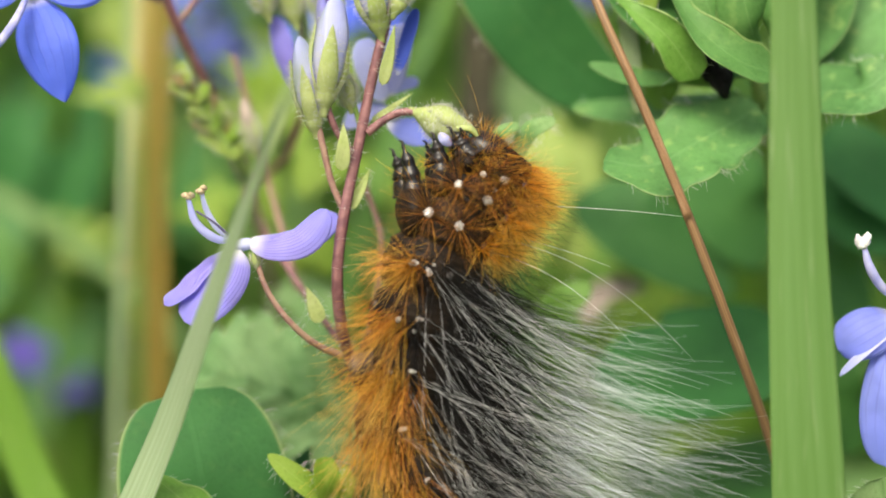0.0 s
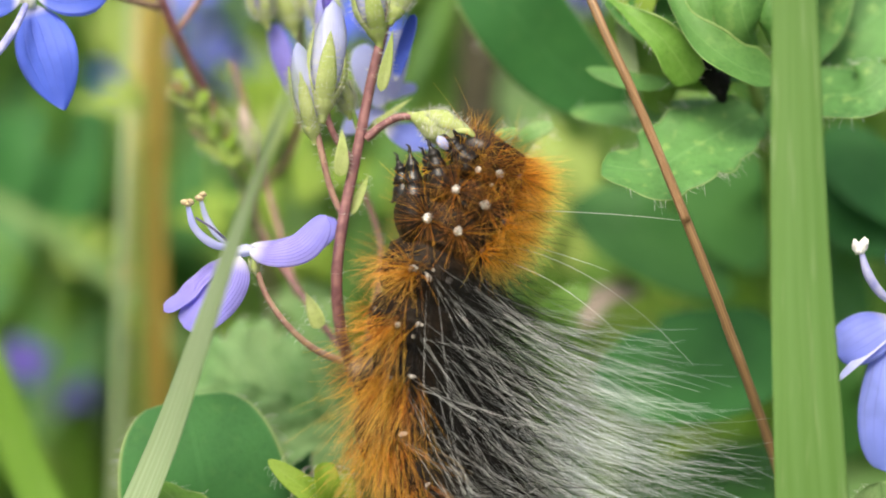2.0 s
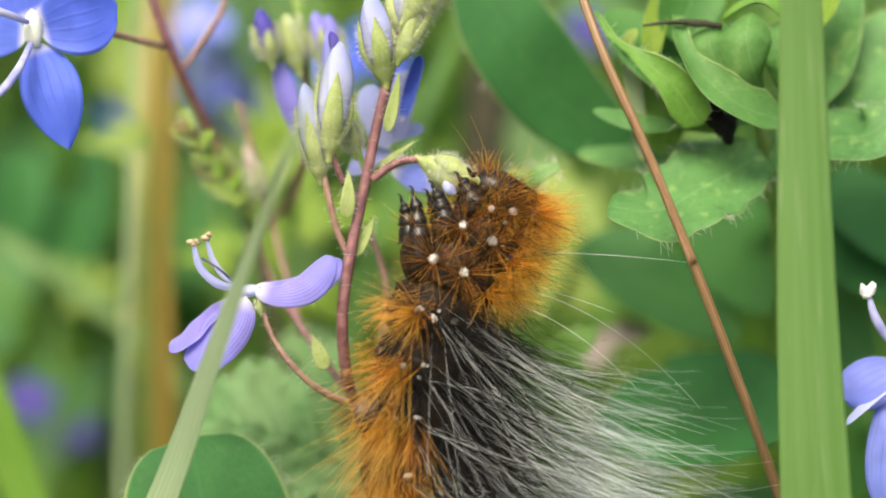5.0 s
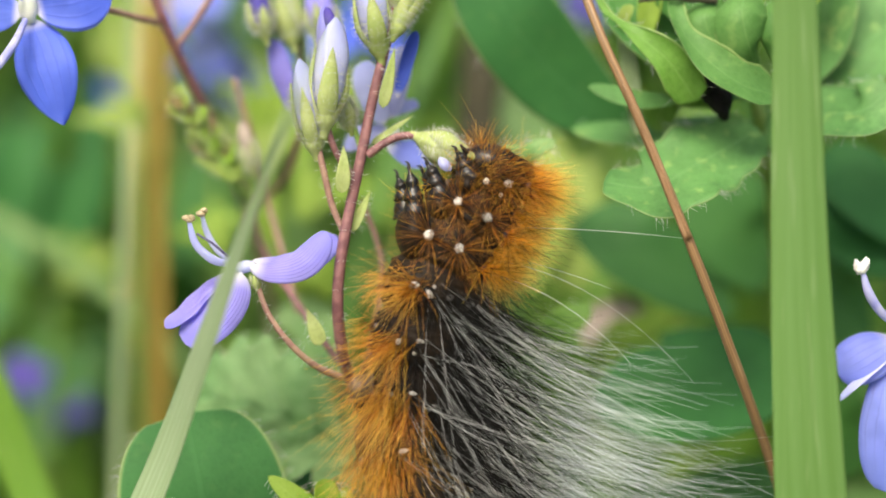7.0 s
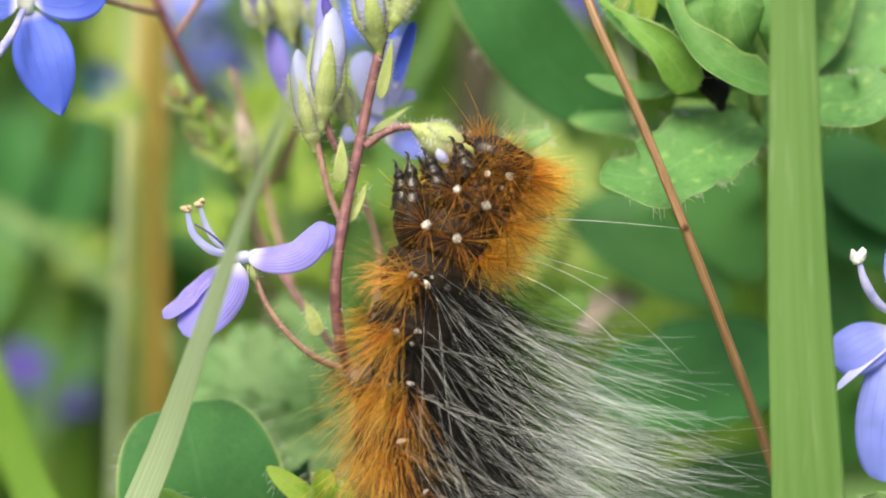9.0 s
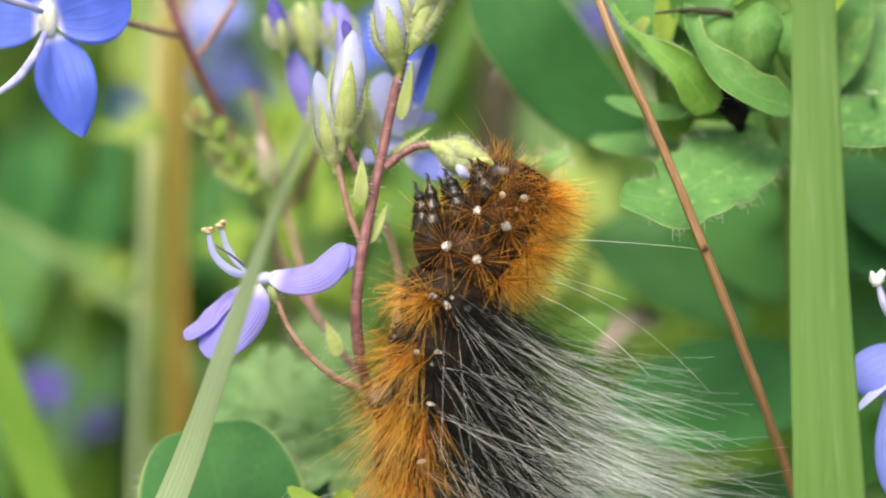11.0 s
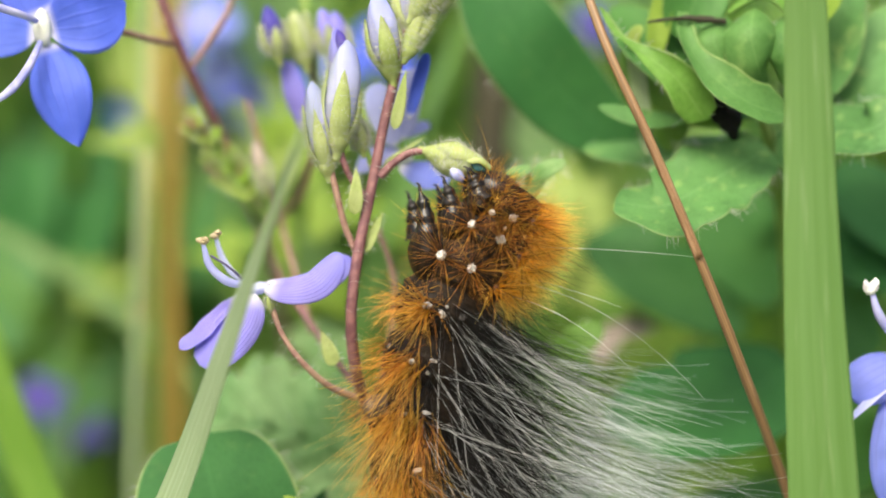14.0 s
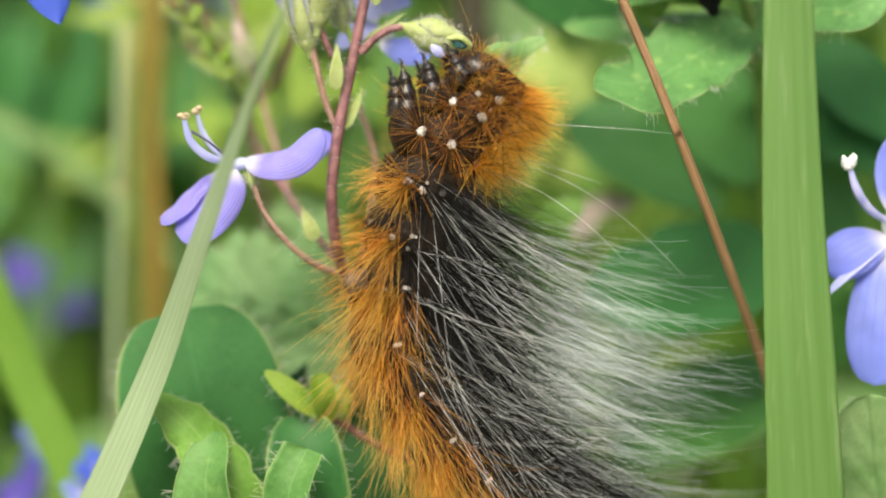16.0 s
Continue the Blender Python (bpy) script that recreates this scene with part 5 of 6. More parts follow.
def nearest(x, y):
    q = np.array(tuple(V(x, y)))
    return int(np.argmin(np.linalg.norm(Body.p - q, axis=1)))


RINGS = [nearest(*q) / (SPAN - 1) for q in ((922, 350), (882, 402), (832, 464), (796, 545), (775, 632), (755, 722))]
RINGS += [RINGS[-1] + (k + 1) * 95 / Body.marks[-1] for k in range(6)]


def crease(t):
    k = (np.interp(t, [RINGS[0] - 0.07] + RINGS + [RINGS[-1] + 0.07], np.arange(-1, len(RINGS) + 1)) + 0.5) % 1.0
    return 1.0 - 0.11 * np.exp(-((np.minimum(k, 1 - k)) / 0.09) ** 2) + 0.03 * np.cos((k - 0.5) * 6.28)


def skin(s, phi):
    i = min(max(int(round(s * (SPAN - 1))), 0), SPAN - 1)
    a = radians(phi)
    n = Body.key[i] * math.cos(a) + Body.back[i] * math.sin(a)
    return Body.p[i] + n * Body.r[i] * float(crease(np.array([s]))[0]) * 0.98, n, Body.tan[i], Body.back[i]


def facing(x, y):
    """The share of the length and the turn at which the skin shows at this place."""
    i = nearest(x, y)
    off = (np.array(tuple(V(x, y))) - Body.p[i]) @ Body.back[i]
    return i / (SPAN - 1), math.degrees(math.asin(max(-0.97, min(0.97, off / Body.r[i]))))


def tufts(p, way, count, length, spread, rng, r=0.00004, tip=0.000012, bend=(0, 0, 0), segs=5, base=9.0, kink=0.0, least=0.55):
    """Bristles from one wart, fanning out round way."""
    at = p + rng.normal(0, 1, (count, 3)) * G(base) * 0.5
    ways = unit(np.asarray(way) + rng.normal(0, spread, (count, 3)))
    return hairs(at, ways, G(length) * rng.uniform(least, 1.12, count), np.asarray(bend) + rng.normal(0, 0.05, (count, 3)), r, tip, segs, kink=kink)


def fan(p, way, count, length, lo, hi, rng, r=0.00002, tip=0.000006, drift=(0, 0, 0), base=3.0, bend=0.05, least=0.55, scatter=2.0):
    """Straight bristles that ray out from one wart, between lo and hi degrees off way."""
    way = unit(np.asarray(way, float))
    a = unit(np.cross(way, np.array([0.31, 0.77, 0.55])))
    b = np.cross(way, a)
    off = np.radians(rng.uniform(lo, hi, count))[:, None]
    turn = (np.arange(count) + rng.uniform(0, 0.9, count))[:, None] * 2.39996
    ways = unit(way * np.cos(off) + (a * np.cos(turn) + b * np.sin(turn)) * np.sin(off) + np.asarray(drift))
    return hairs(p + ways * G(base) + rng.normal(0, 1, (count, 3)) * G(scatter), ways, G(length) * rng.uniform(least, 1.1, count), rng.normal(0, bend, (count, 3)), r, tip, 4)


def skin_mesh(s0, s1, n, rng, swell=1.0):
    g = Geo()
    m = 40
    idx = np.linspace(s0 * (SPAN - 1), s1 * (SPAN - 1), n).astype(int)
    s = idx / (SPAN - 1)
    ang = np.linspace(0, 2 * math.pi, m, endpoint=False)
    ring = Body.key[idx][:, None] * np.cos(ang)[None, :, None] + Body.back[idx][:, None] * np.sin(ang)[None, :, None]
    rad = Body.r[idx] * crease(s) * swell
    wrinkle = 1 + 0.014 * np.sin(ang * 9)[None, :] * np.sin(s * 260)[:, None] + 0.012 * np.sin(s * 520)[:, None] + 0.010 * rng.normal(0, 1, (n, m))
    v = Body.p[idx][:, None] + ring * (rad[:, None] * wrinkle)[..., None]
    k = n * m
    j = np.arange(m)
    g.add(np.vstack([v.reshape(-1, 3), Body.p[idx[0]], Body.p[idx[-1]]]),
          np.vstack([grid_faces(n, m, True), np.stack([np.full(m, k), (j + 1) % m, j, j], -1), np.stack([np.full(m, k + 1), k - m + j, k - m + (j + 1) % m, k - m + (j + 1) % m], -1)]),
          np.r_[np.repeat(s, m), 0, 1], np.r_[np.tile(np.cos(ang), n), 0, 0])
    return g


SEEN_WARTS = (((882, 365, 9), (921, 373, 12), (905, 393, 6)), ((845, 388, 12), (894, 413, 13)), ((793, 446, 14), (843, 467, 13)),
              ((767, 533, 12), (800, 535, 5), (793, 550, 8), (825, 553, 9)), ((740, 630, 8), (772, 630, 5), (766, 650, 6), (812, 655, 6)), ((727, 720, 6), (757, 726, 4), (757, 742, 5), (800, 742, 5)))


def build_caterpillar():
    global HEAD, NECK, CHEST, LEGS
    rng = np.random.default_rng(11)
    t = thing("caterpillar", Vector(tuple(Body.p[-30])), "hairy tiger-moth caterpillar, orange in front with long white-tipped dark hair", "caterpillar")
    cut1, cut2 = (RINGS[0] + RINGS[1]) / 2, (RINGS[1] + RINGS[2]) / 2
    part("body", skin_mesh(cut2 - 0.012, 1.0, 240, rng), M_SKIN, t, "dark brown ringed skin")
    CHEST = part("chest_ring", skin_mesh(cut1 - 0.012, cut2 + 0.012, 30, rng, 0.985), M_SKIN, t, "dark brown front ring", V(850, 440, 0))
    NECK = part("neck_ring", skin_mesh(0.01, cut1 + 0.012, 30, rng, 0.97), M_SKIN, t, "dark brown ring behind the head", V(885, 400, 0))

    # head, which nods while it feeds
    HEAD = part("head", ball(V(890, 326, -0.6), (D(1, -0.3, 0) * G(46), D(0.3, 1, 0) * G(33), D(0, 0, 1) * G(42)), lump=0.02, n=14, m=20), M_HORN, t, "glossy black head", V(912, 345, 0))
    for k in (-1, 1):
        part("jaw", ball(V(850 + 3 * k, 306, -0.8 - 0.5 * k), (D(1, 0.2, 0) * G(14), D(-0.2, 1, 0) * G(8), D(0, 0, 1) * G(9))), M_HORN, HEAD)
        part("feeler", tube([V(858, 312, -1 - k * 0.6), V(848, 300, -1.3 - k * 0.7), V(842, 290, -1.4 - k * 0.8)], [G(6), G(5), G(2)], 7, 8), M_HORN, HEAD)
    o = unit(rng.normal(0, 0.55, (110, 3)) + np.array(tuple(D(0.5, -0.25, 0.7))))
    part("bristles", hairs(np.array(tuple(V(890, 326, -0.6))) + o * G(34), o, G(38) * rng.uniform(0.5, 1.2, 110), (0, 0, 0), 0.000016, 0.000007, 4), M_HAIR_ORANGE, HEAD)
    part("feeler_hairs", hairs([tuple(V(870 + 14 * k, 300, -0.8)) for k in range(2)], [tuple(D(-0.5 + 0.3 * k, 1, 0.1)) for k in range(2)], G(95), tuple(D(-0.2, 0.1, 0) * 0.2), 0.000012, 0.000007, 5), M_HAIR_ORANGE, HEAD)

    # hair all over the ring behind the head
    for name, mat, count, lo, hi, size, r in (("amber_bristles", M_HAIR_AMBER, 150, -70, 60, 66, 0.000016), ("rust_bristles", M_HAIR_RUST, 150, -70, 80, 62, 0.000016), ("orange_bristles", M_HAIR_ORANGE, 420, 50, 165, 84, 0.000014)):
        spots = [skin(rng.uniform(0.012, cut1 + 0.01), rng.uniform(lo, hi)) for _ in range(count)]
        at, ways = np.array([q[0] for q in spots]), np.array([q[1] for q in spots])
        way = unit(ways + 0.3 * rng.normal(0, 1, (count, 3)) + np.array(tuple(D(0.4, 0.0, 0.1))))
        part(name, hairs(at - ways * G(3), way, G(size) * rng.uniform(0.55, 1.1, count), rng.normal(0, 0.04, (count, 3)), r, 0.000006, 4), mat, NECK)
    # walking legs in pairs
    LEGS = []
    for k, (x0, y0, x1, y1, d) in enumerate(((768, 428, 753, 324, -1.4), (752, 415, 733, 338, 0.9), (815, 388, 788, 314, -1.6), (806, 384, 779, 328, 0.8), (862, 348, 834, 296, -1.8), (854, 348, 822, 302, 0.6))):
        a, e = V(x0, y0, d), V(x1, y1, d)
        w = (e - a).normalized()
        L = (e - a).length
        q = w.cross(D(0, 0, 1))
        gl = tube([a, a + w * L * 0.42 + q * G(2), a + w * L * 0.66 + q * G(3), a + w * L * 0.88 + q * G(1), e], [G(27), G(22), G(21), G(16), G(17), G(11), G(12), G(4), G(1)], 12, 36)
        lg = part("leg", gl, M_HORN, t, "jointed glossy black leg", a)
        part("claw", tube([e - w * G(6), e + w * G(5), e + w * G(9) - q * G(5)], [G(4), G(2.5), G(0.8)], 7, 8), M_HORN, lg)
        part("joint", ball(a + w * L * 0.44, (q * G(17.5), D(0, 0, 1) * G(18), w * G(4))), M_SKIN, lg, "dull brown leg joint")
        rb = np.array(tuple(a + w * L * 0.5)) + unit(rng.normal(0, 1, (14, 3))) * G(15)
        part("bristles", hairs(rb, unit(rb - np.array(tuple(a + w * L * 0.5))) + np.array(tuple(w)) * 0.6, G(38) * rng.uniform(0.5, 1, 14), (0, 0, 0), 0.00002, 0.000008, 3), M_HAIR_ORANGE, lg)
        LEGS.append((lg, a))
    for x, y, d, w, h in ((766, 446, -0.9, 34, 52), (812, 398, -1.0, 26, 34), (858, 358, -1.0, 22, 26)):
        part("leg_base", ball(V(x, y, d), (D(1, 0.15, 0) * G(w), D(-0.15, 1, 0) * G(h), D(0, 0, 1) * G(60)), n=14, m=20, lump=0.03), M_SKIN, t, "wrinkled dark leg base")
    # soft clasping legs round the stem
    for x, y, d, u in ((700, 712, -1.6, 650), (700, 728, 1.6, 652), (690, 800, 2, 662), (745, 905, -1.4, 700), (805, 1000, -1.4, 765)):
        a, e = V(x, y, d), V(u, y + 6, d * 0.8)
        pl = part("proleg", tube([a, mid(a, e, 0.6), e], [G(36), G(26), G(22), G(25), G(8)], 14, 18), M_LEG_SOFT, t, "soft brown clasping leg")
        hk = np.array([tuple(e)] * 22) + rng.normal(0, 1, (22, 3)) * G(8)
        part("hooks", hairs(hk, np.array(tuple(D(-1, -0.2, 0.2))) + rng.normal(0, 0.5, (22, 3)), G(14), (0, 0, 0), 0.00002, 0.00001, 2), M_HORN, pl)

    up, right, near = (np.array(tuple(D(*q))) for q in ((0, 1, 0), (1, 0, 0), (0, 0, 1)))
    for k, sc in enumerate(RINGS):
        front = k < 3
        owner = NECK if k == 0 else CHEST if k == 1 else t
        spots = [(*facing(x, y), size, True) for x, y, size in SEEN_WARTS[k]] if k < len(SEEN_WARTS) else [(sc, -30, 5, True), (sc + 0.004, -8, 4, True), (sc, 22, 5, True)]
        spots += [(sc + rng.uniform(-0.08, 0.08) * 0.08, phi, 10, False) for phi in (-150, -105, -66, 48, 74, 104, 140, 178)]
        spots += [((RINGS[k - 1] + sc) / 2, phi, 8, False) for phi in (58, 84, 112)] if k in (1, 2) else []
        for s, phi, size, seen in spots:
            p, nn, tan, back = skin(min(s, 0.985), phi)
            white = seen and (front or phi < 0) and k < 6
            size *= 0.8
            c = p + nn * G(4 if seen else 0)
            g = ball(c, (np.asarray(nn) * G(size * 0.7), tan * G(size * 0.85), np.cross(nn, tan) * G(size * 0.8)), n=7, m=10, lump=0.1)
            for _ in range(14 if seen and size > 5 else 0):
                o = unit(nn * rng.uniform(0.2, 1) + rng.normal(0, 0.6, 3))
                ball(c + o * G(size * 0.78), (nn * G(size * 0.27), tan * G(size * 0.24), np.cross(nn, tan) * G(size * 0.24)), g, 5, 6, 0.1)
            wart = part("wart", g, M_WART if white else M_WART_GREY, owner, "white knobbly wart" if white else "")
            hold = wart if owner is t else owner

            def grow(name, geo, mat):
                part(name, geo, mat, hold)

            if front:
                if seen:
                    big = size > 8
                    grow("bristles", fan(p, nn, (24 if phi < 12 else 44) if big else 9, 94, 28, 86, rng, 0.000017, drift=right * 0.25), M_HAIR_AMBER if phi < 12 else M_HAIR_ORANGE)
                    grow("rust_bristles", fan(p, nn, (54 if phi < 12 else 34) if big else 16, 88, 20, 86, rng, 0.000018, drift=right * 0.1), M_HAIR_RUST)
                    grow("dark_bristles", fan(p, nn, 16, 84, 30, 86, rng, 0.00002), M_HAIR_BLACK)
                elif phi > 120:
                    grow("bristles", fan(p, nn, 140, 94 if k else 74, 0, 70, rng, 0.000014, drift=right * 0.3 + up * (0.1 if k == 2 else -0.05), base=12, scatter=14), M_HAIR_ORANGE)
                    grow("dark_bristles", fan(p, nn, 8, 140, 0, 50, rng, 0.000014, drift=right * 0.4), M_HAIR_BLACK)
                elif phi > 0:
                    grow("bristles", fan(p, nn, (64 if phi < 60 else 110) if k else 60, 86 if k else 72, 8, 84, rng, 0.000017, drift=right * 0.25, scatter=5), M_HAIR_ORANGE)
                    grow("rust_bristles", fan(p, nn, 16 if phi < 60 else 8, 88, 10, 76, rng, 0.00002, drift=right * 0.15), M_HAIR_RUST)
                    grow("dark_bristles", fan(p, nn, 8, 122 if k else 100, 0, 60, rng, 0.000016, drift=right * 0.2), M_HAIR_BLACK)
                elif -120 < phi < 0 and k == 0:
                    grow("bristles", fan(p, nn, 46, 62, 10, 80, rng, 0.000016, drift=right * 0.25, scatter=6), M_HAIR_AMBER)
                    grow("rust_bristles", fan(p, nn, 40, 60, 10, 80, rng, 0.000016, drift=right * 0.25, scatter=6), M_HAIR_RUST)
                elif phi < -140 and k:
                    grow("bristles", fan(p, nn + tan * 0.3, 60, 88, 0, 60, rng, 0.000015, drift=right * -0.2, base=20), M_HAIR_YELLOW)
            elif phi <= -90:
                low = k > 5
                grow("bristles", fan(p, nn * (0.4 if low else 0.8) + tan * (1.0 if low else 0.25), 30, 100 if low else 42, 0, 34 if low else 56, rng, 0.000018 if low else 0.000014, drift=right * (0 if low else -0.2), base=14, scatter=16), M_HAIR_YELLOW)
                grow("amber_bristles", fan(p, nn + tan * 0.3, 12, 50, 0, 58, rng, 0.000015, drift=right * -0.1, scatter=14), M_HAIR_AMBER)
            elif phi <= -50:
                grow("bristles", fan(p, nn * (0.55 if k < 6 else 0.3) + tan * 0.85, 32, 70, 0, 48, rng, 0.000018, drift=right * -0.1, scatter=11), M_HAIR_AMBER)
            elif phi <= -14:
                long_ = 165 if k > 4 else 140 if k > 3 else 104
                grow("bristles", fan(p, nn * 0.5 + tan * (0.8 if k > 3 else 0.3) - back * 0.25, 110 if k < 5 else 84, long_, 2, 44 if k > 3 else 70, rng, 0.000021, 0.000007, scatter=12 if k > 3 else 5), M_HAIR_AMBER)
                grow("pale_bristles", fan(p, nn * 0.5 + tan * (0.9 if k > 3 else 0.5) - back * 0.3, 44 if k < 5 else 76, long_ * 1.1, 2, 46 if k < 5 else 34, rng, 0.000019, 0.000007, scatter=16), M_HAIR_YELLOW)
                grow("dark_bristles", fan(p, nn, 12, 84, 20, 84, rng, 0.000024), M_HAIR_BLACK)
            elif phi <= 16:
                grow("bristles", fan(p, nn * 0.4 + tan * 0.9, 34, 150, 4, 50, rng, 0.000022, scatter=14), M_HAIR_AMBER if k > 4 and phi < 6 else M_HAIR_BLACK)
                grow("white_bristles", tufts(p, nn * 0.35 + tan * 0.6 + back * 0.8, 3, 330, 0.25, rng, 0.000015, 0.000007, segs=9, kink=0.004), M_HAIR_WHITE)
            else:
                far = phi > 100
                steep = 0.8 if far else 0.86
                # short black hair over the skin
                lots = 36 if far else 110
                slope = rng.normal(steep + 0.05, 0.34, lots)
                dark = right * np.cos(slope)[:, None] - up * np.sin(slope)[:, None] + nn * rng.uniform(0.1, 0.7, (lots, 1))
                grow("dark_bristles", hairs(p + rng.normal(0, 1, (lots, 3)) * G(22), dark, G(310 if far else 210) * rng.uniform(0.3, 1.1, lots), up * 0.06, 0.000018, 0.000007, 6), M_HAIR_BLACK)
                # long pale hair that bows towards the level
                count = (20 if k == 3 else 60 if k < 6 else 18) if far else 11
                slope = np.clip(rng.normal(steep, 0.15 if far else 0.27, count), 0.5, 1.4)
                ways = right * np.cos(slope)[:, None] - up * np.sin(slope)[:, None] + near * (rng.normal(-0.03, 0.1, count) if far else rng.normal(0.2, 0.14, count))[:, None]
                at = p + rng.normal(0, 1, (count, 3)) * G(24 if far else 20) - nn * G(6)
                long_ = (G(440 if k == 3 else 600) * rng.uniform(0.55, 1.08, count) ** 0.8 if far else G(430) * rng.uniform(0.5, 1.15, count))
                bend = right * 0.08 + up * rng.normal(0.25 if far else 0.14, 0.08, (count, 1)) - near * (0.0 if far else 0.14)
                grow("long_bristles", hairs(at, ways, long_, bend, 0.000022 if far else 0.000018, 0.000007, 12, kink=0.006), M_HAIR_PALE if far else M_HAIR_WHITE)
                if not far:
                    some = 5
                    slope = np.clip(rng.normal(0.8, 0.25, some), 0.4, 1.4)
                    odd = right * np.cos(slope)[:, None] - up * np.sin(slope)[:, None] + near * rng.normal(0.1, 0.15, (some, 1))
                    grow("grey_bristles", hairs(at[:some], odd, G(480) * rng.uniform(0.5, 1.1, some), right * 0.06 + up * rng.normal(0.16, 0.08, (some, 1)) - near * 0.1, 0.00002, 0.000008, 12, kink=0.006), M_HAIR_GREY)
        if k >= 3:
            p, nn, tan, back = skin(*facing(775, 628)) if k == 4 else skin(*facing(762, 720)) if k == 5 else skin(sc, -6)
            part("spiracle", ball(p, (nn * G(4), tan * G(4.5), np.cross(nn, tan) * G(9)), n=7, m=10), M_WART, t, "oval white breathing hole")
    # a few stray hairs that stand far out
    strays = hairs([tuple(V(930, 432, -1)), tuple(V(905, 490, -1)), tuple(V(900, 515, -1.5)), tuple(V(915, 480, -0.5))],
                   [tuple(D(1, -0.0, 0.05)), tuple(D(1, -0.12, 0.1)), tuple(D(1, -0.2, 0.15)), tuple(D(1, -0.22, 0.0))], [G(312), G(372), G(262), G(200)],
                   [tuple(D(0, -1, 0) * 0.06), tuple(D(-0.1, -1, 0) * 0.46), tuple(D(-0.1, -1, 0) * 0.4), tuple(D(0, -1, 0) * 0.08)], 0.000022, 0.00001, 16)
    part("stray_bristles", strays, M_HAIR_WHITE, t)


# ---- everything ----
build_ground()
build_caterpillar()
build_speedwell()
build_speedwell_upper_left()
build_speedwell_right()
build_far_speedwells()
build_grasses()
build_trefoil_right()
build_trefoil_back()
build_trefoil_left()
build_back_plants()
build_meadow()
build_meadow_round()


# ---- what moves ----
def shift(ob, rows, pivot=None):
    """Rows of seconds, steps right, steps down and degrees of turn to the right about its joint."""
    home = ob.location.copy()
    walk(ob, [(q, Matrix.Translation(home + RIGHT * G(a) - ABOVE * G(b)) @ Matrix.Rotation(radians(c), 4, AHEAD)) for q, a, b, c in rows])


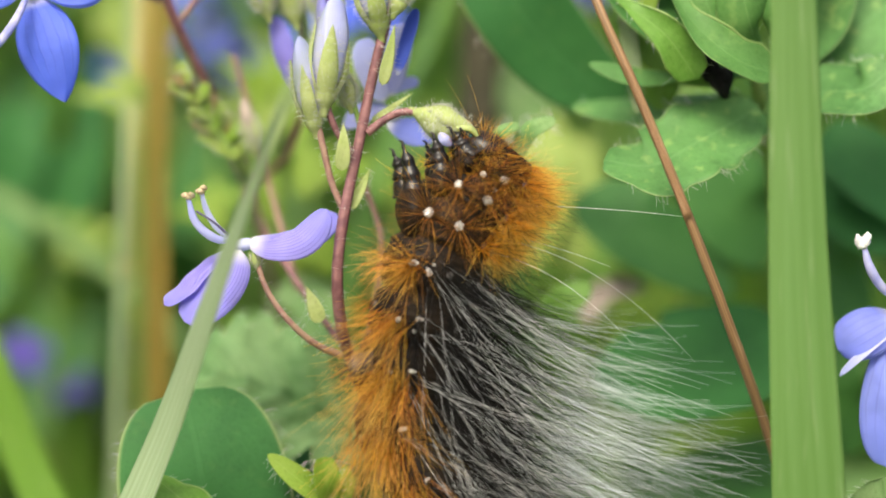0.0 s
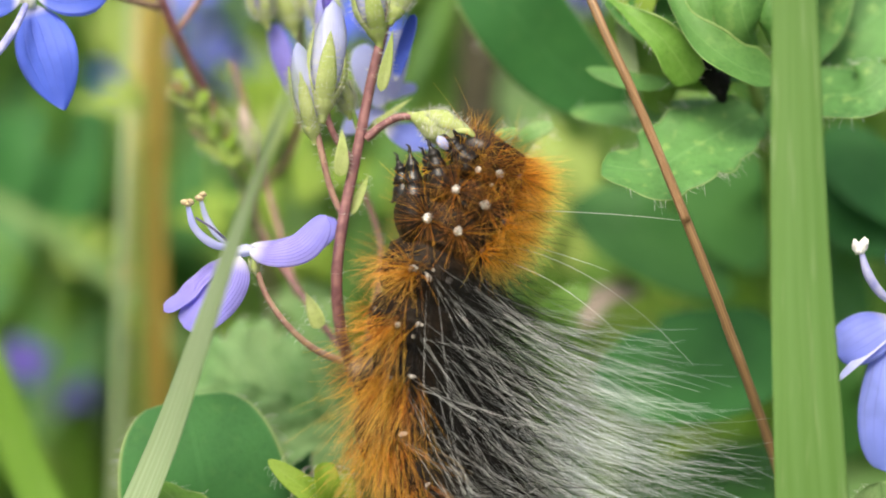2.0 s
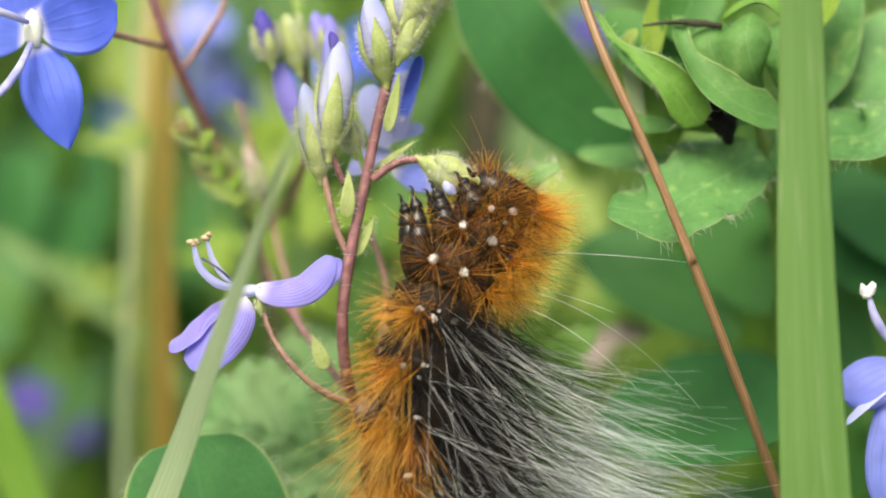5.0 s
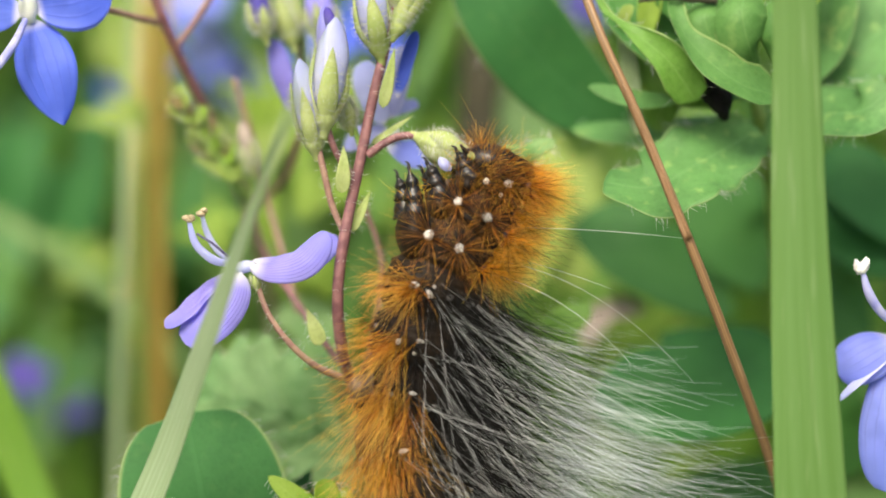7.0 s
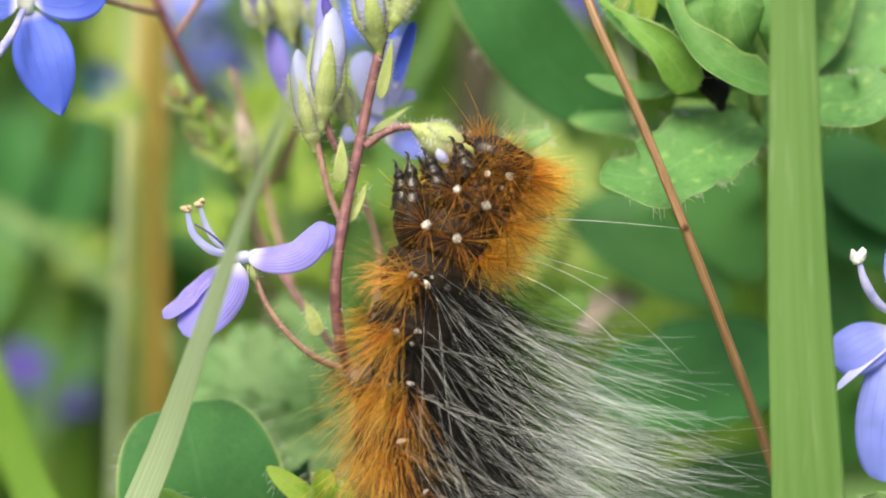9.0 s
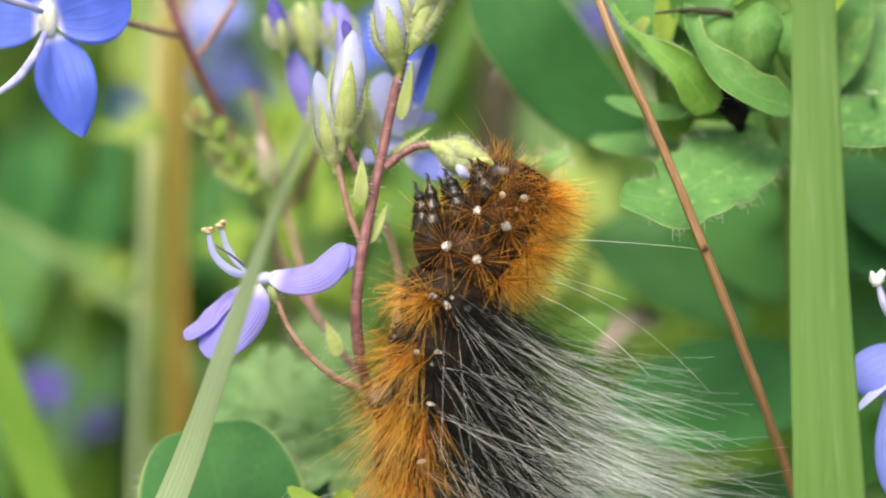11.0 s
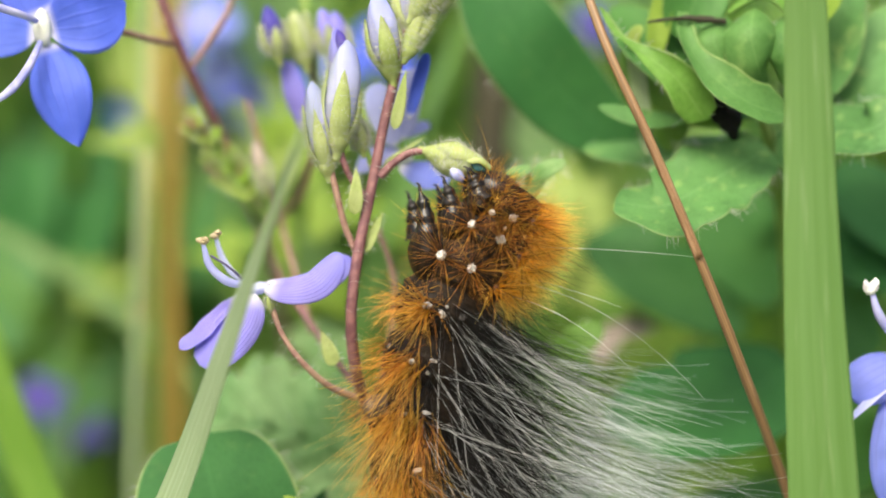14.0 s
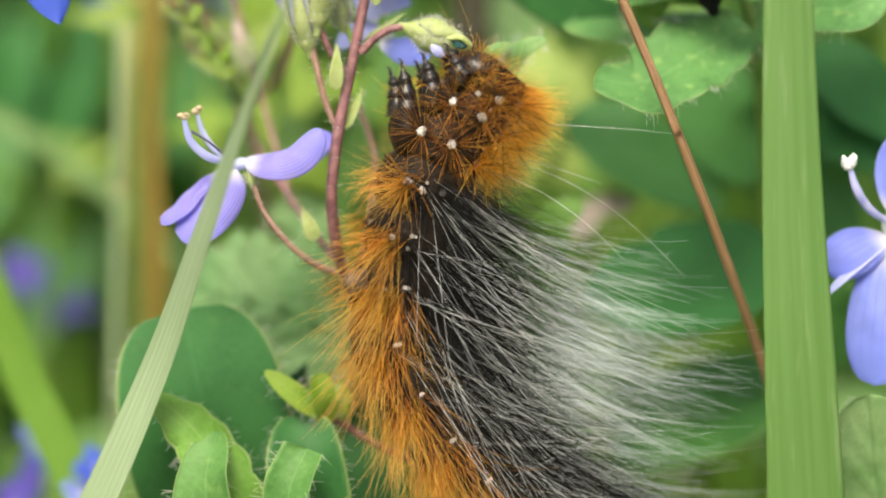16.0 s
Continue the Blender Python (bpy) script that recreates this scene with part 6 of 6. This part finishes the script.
def motions():
    shift(CHEST, [(0, -2, 10, 0), (1, -1, 8, 0), (2, -4, 9, 0), (2.5, -5, 7, 0), (3, -5, 5, 0), (3.5, -4, 1, 0), (4, -1, 0, 0), (6.5, -4, 1, 0), (7, -3, 1, 0), (7.5, -1, -2, 0), (8, 0, -3, 0),
                  (10.5, -1, -3, 0), (11, 0, -3, 0), (11.5, -1, -5, 0), (12, 0, -2, 0), (12.5, 0, 0, 0), (13, 0, 2, 0), (13.5, 0, 3, 0), (14, 0, 5, 0), (14.5, 2, 5, 0), (15, 0, 7, 0), (15.5, -1, 7, 0), (16, 2, 7, 0)])
    neck = [(0, -1, 12, 4), (0.5, 0, 8, 3), (1, 0, -2, 0), (1.5, 0, -4, -1), (2, -4, -5, -1), (2.5, -6, -10, -2), (3, -7, -9, -2), (3.5, 2, -16, -4), (4, 8, -8, -3), (6.5, 10, -14, -5), (7, 10, -15, -5),
            (7.5, 16, -13, -5), (8, 16, -9, -4), (10.5, 13, -16, -5), (11, 7, -11, -3), (11.5, 5, -8, -2), (12, -3, -4, -1), (12.5, 0, 0, 0), (13, -2, 3, 1), (13.5, -4, 4, 1), (14, -5, 5, 2), (14.5, 2, 10, 3),
            (15, -3, 9, 3), (15.5, -4, 9, 3), (16, 4, 14, 4)]
    shift(NECK, neck)
    shift(HEAD, [(q, a * 0.9, b * 0.8, c + 2.5 * math.sin(q * 5.0)) for q, a, b, c in neck])
    first = [(0, -8), (0.5, -1), (1, 3), (1.5, 6), (2, 5), (2.5, 6), (3, 2), (4, 1), (6.5, -2), (7, 1), (8, 4), (10.5, 4), (11.5, 4), (12, 3), (12.5, 0), (13, -2), (14, -1), (14.5, 2), (16, 2)]
    second = [(0, 11), (1, 7), (2, 5), (3, 6), (4, 4), (6.5, -4), (7.5, -2), (8, -3), (10.5, 1), (11.5, -1), (12, -4), (12.5, 0), (13, 6), (14, 8), (14.5, 9), (15, 4), (16, 6)]
    third = [(0, -6), (1, -9), (2, -12), (3, -4), (4, -2), (6.5, 2), (7.5, 5), (8, 3), (10.5, 4), (11.5, -3), (12.5, 0), (13.5, 5), (14.5, 4), (15.5, 2), (16, 3)]
    for i, (leg, a) in enumerate(LEGS):
        rows = (first, second, third)[i // 2]
        shift(leg, [(q, 0, 0, math.degrees(x / (95, 78, 60)[i // 2]) * (1 if i % 2 == 0 else 0.85)) for q, x in rows])
    turn = [(0, 5.5), (0.5, 5), (1, 4.5), (1.5, 4.5), (2, 4), (2.5, 3), (3, 3), (3.5, 5), (4, 6.5), (6.5, 7.5), (7, 7.5), (8, 8.5), (10.5, 7), (11, 4), (11.5, 4.5), (12, 2), (12.5, 0), (13, 0), (14, -0.5), (14.5, 0.5), (16, -0.3)]
    # slight sway in the breeze
    sway = [(0, -7), (0.5, -8), (1, -1), (2, 0), (2.5, -4), (3, -4), (3.5, 6), (4, 4), (6.5, -2), (8, -3), (10.5, 2), (11.5, 3), (12.5, 0), (13, 0.5), (14, 2), (14.5, -0.5), (15, 3), (16, 2)]
    shift(MOVERS["broad blade"], [(q, 0, 0, math.degrees(x / 2400)) for q, x in sway])
    shift(MOVERS["right flower"], [(0, 1, -7, 0), (1, 3, -6, 0), (1.5, 1, -2, 0), (2.5, 0, -5, 0), (3, 2, 0, 0), (3.5, 2, -3, 0), (4, 2, -1, 0), (6.5, 0, 0, 0), (8, -1, -2, 0), (10.5, -1, 2, 0), (12, -1, 1.5, 0),
                                   (13, -3, 3, 0), (14, -1.5, 5.5, 0), (14.5, -1, 4, 0), (15, -1, 0, 0), (16, -1.5, 2.5, 0)])
    shift(MOVERS["blue flower"], [(0, 3, 0, 0), (1, 6, 0, 0), (1.5, 1.5, 1, 0), (2.5, 5, 1, 0), (3.5, -1, 0, 0), (4, 0, -1, 0), (7, -1, 0, 0), (10.5, -2, -1, 0), (12, 0, -1, 0), (14, 0, -4, 0), (15, -1, 3, 0), (16, 0, 0, 0)])
    for ob in EATEN:
        shift(ob, [(q, 0, 0, c) for q, c in turn])


motions()
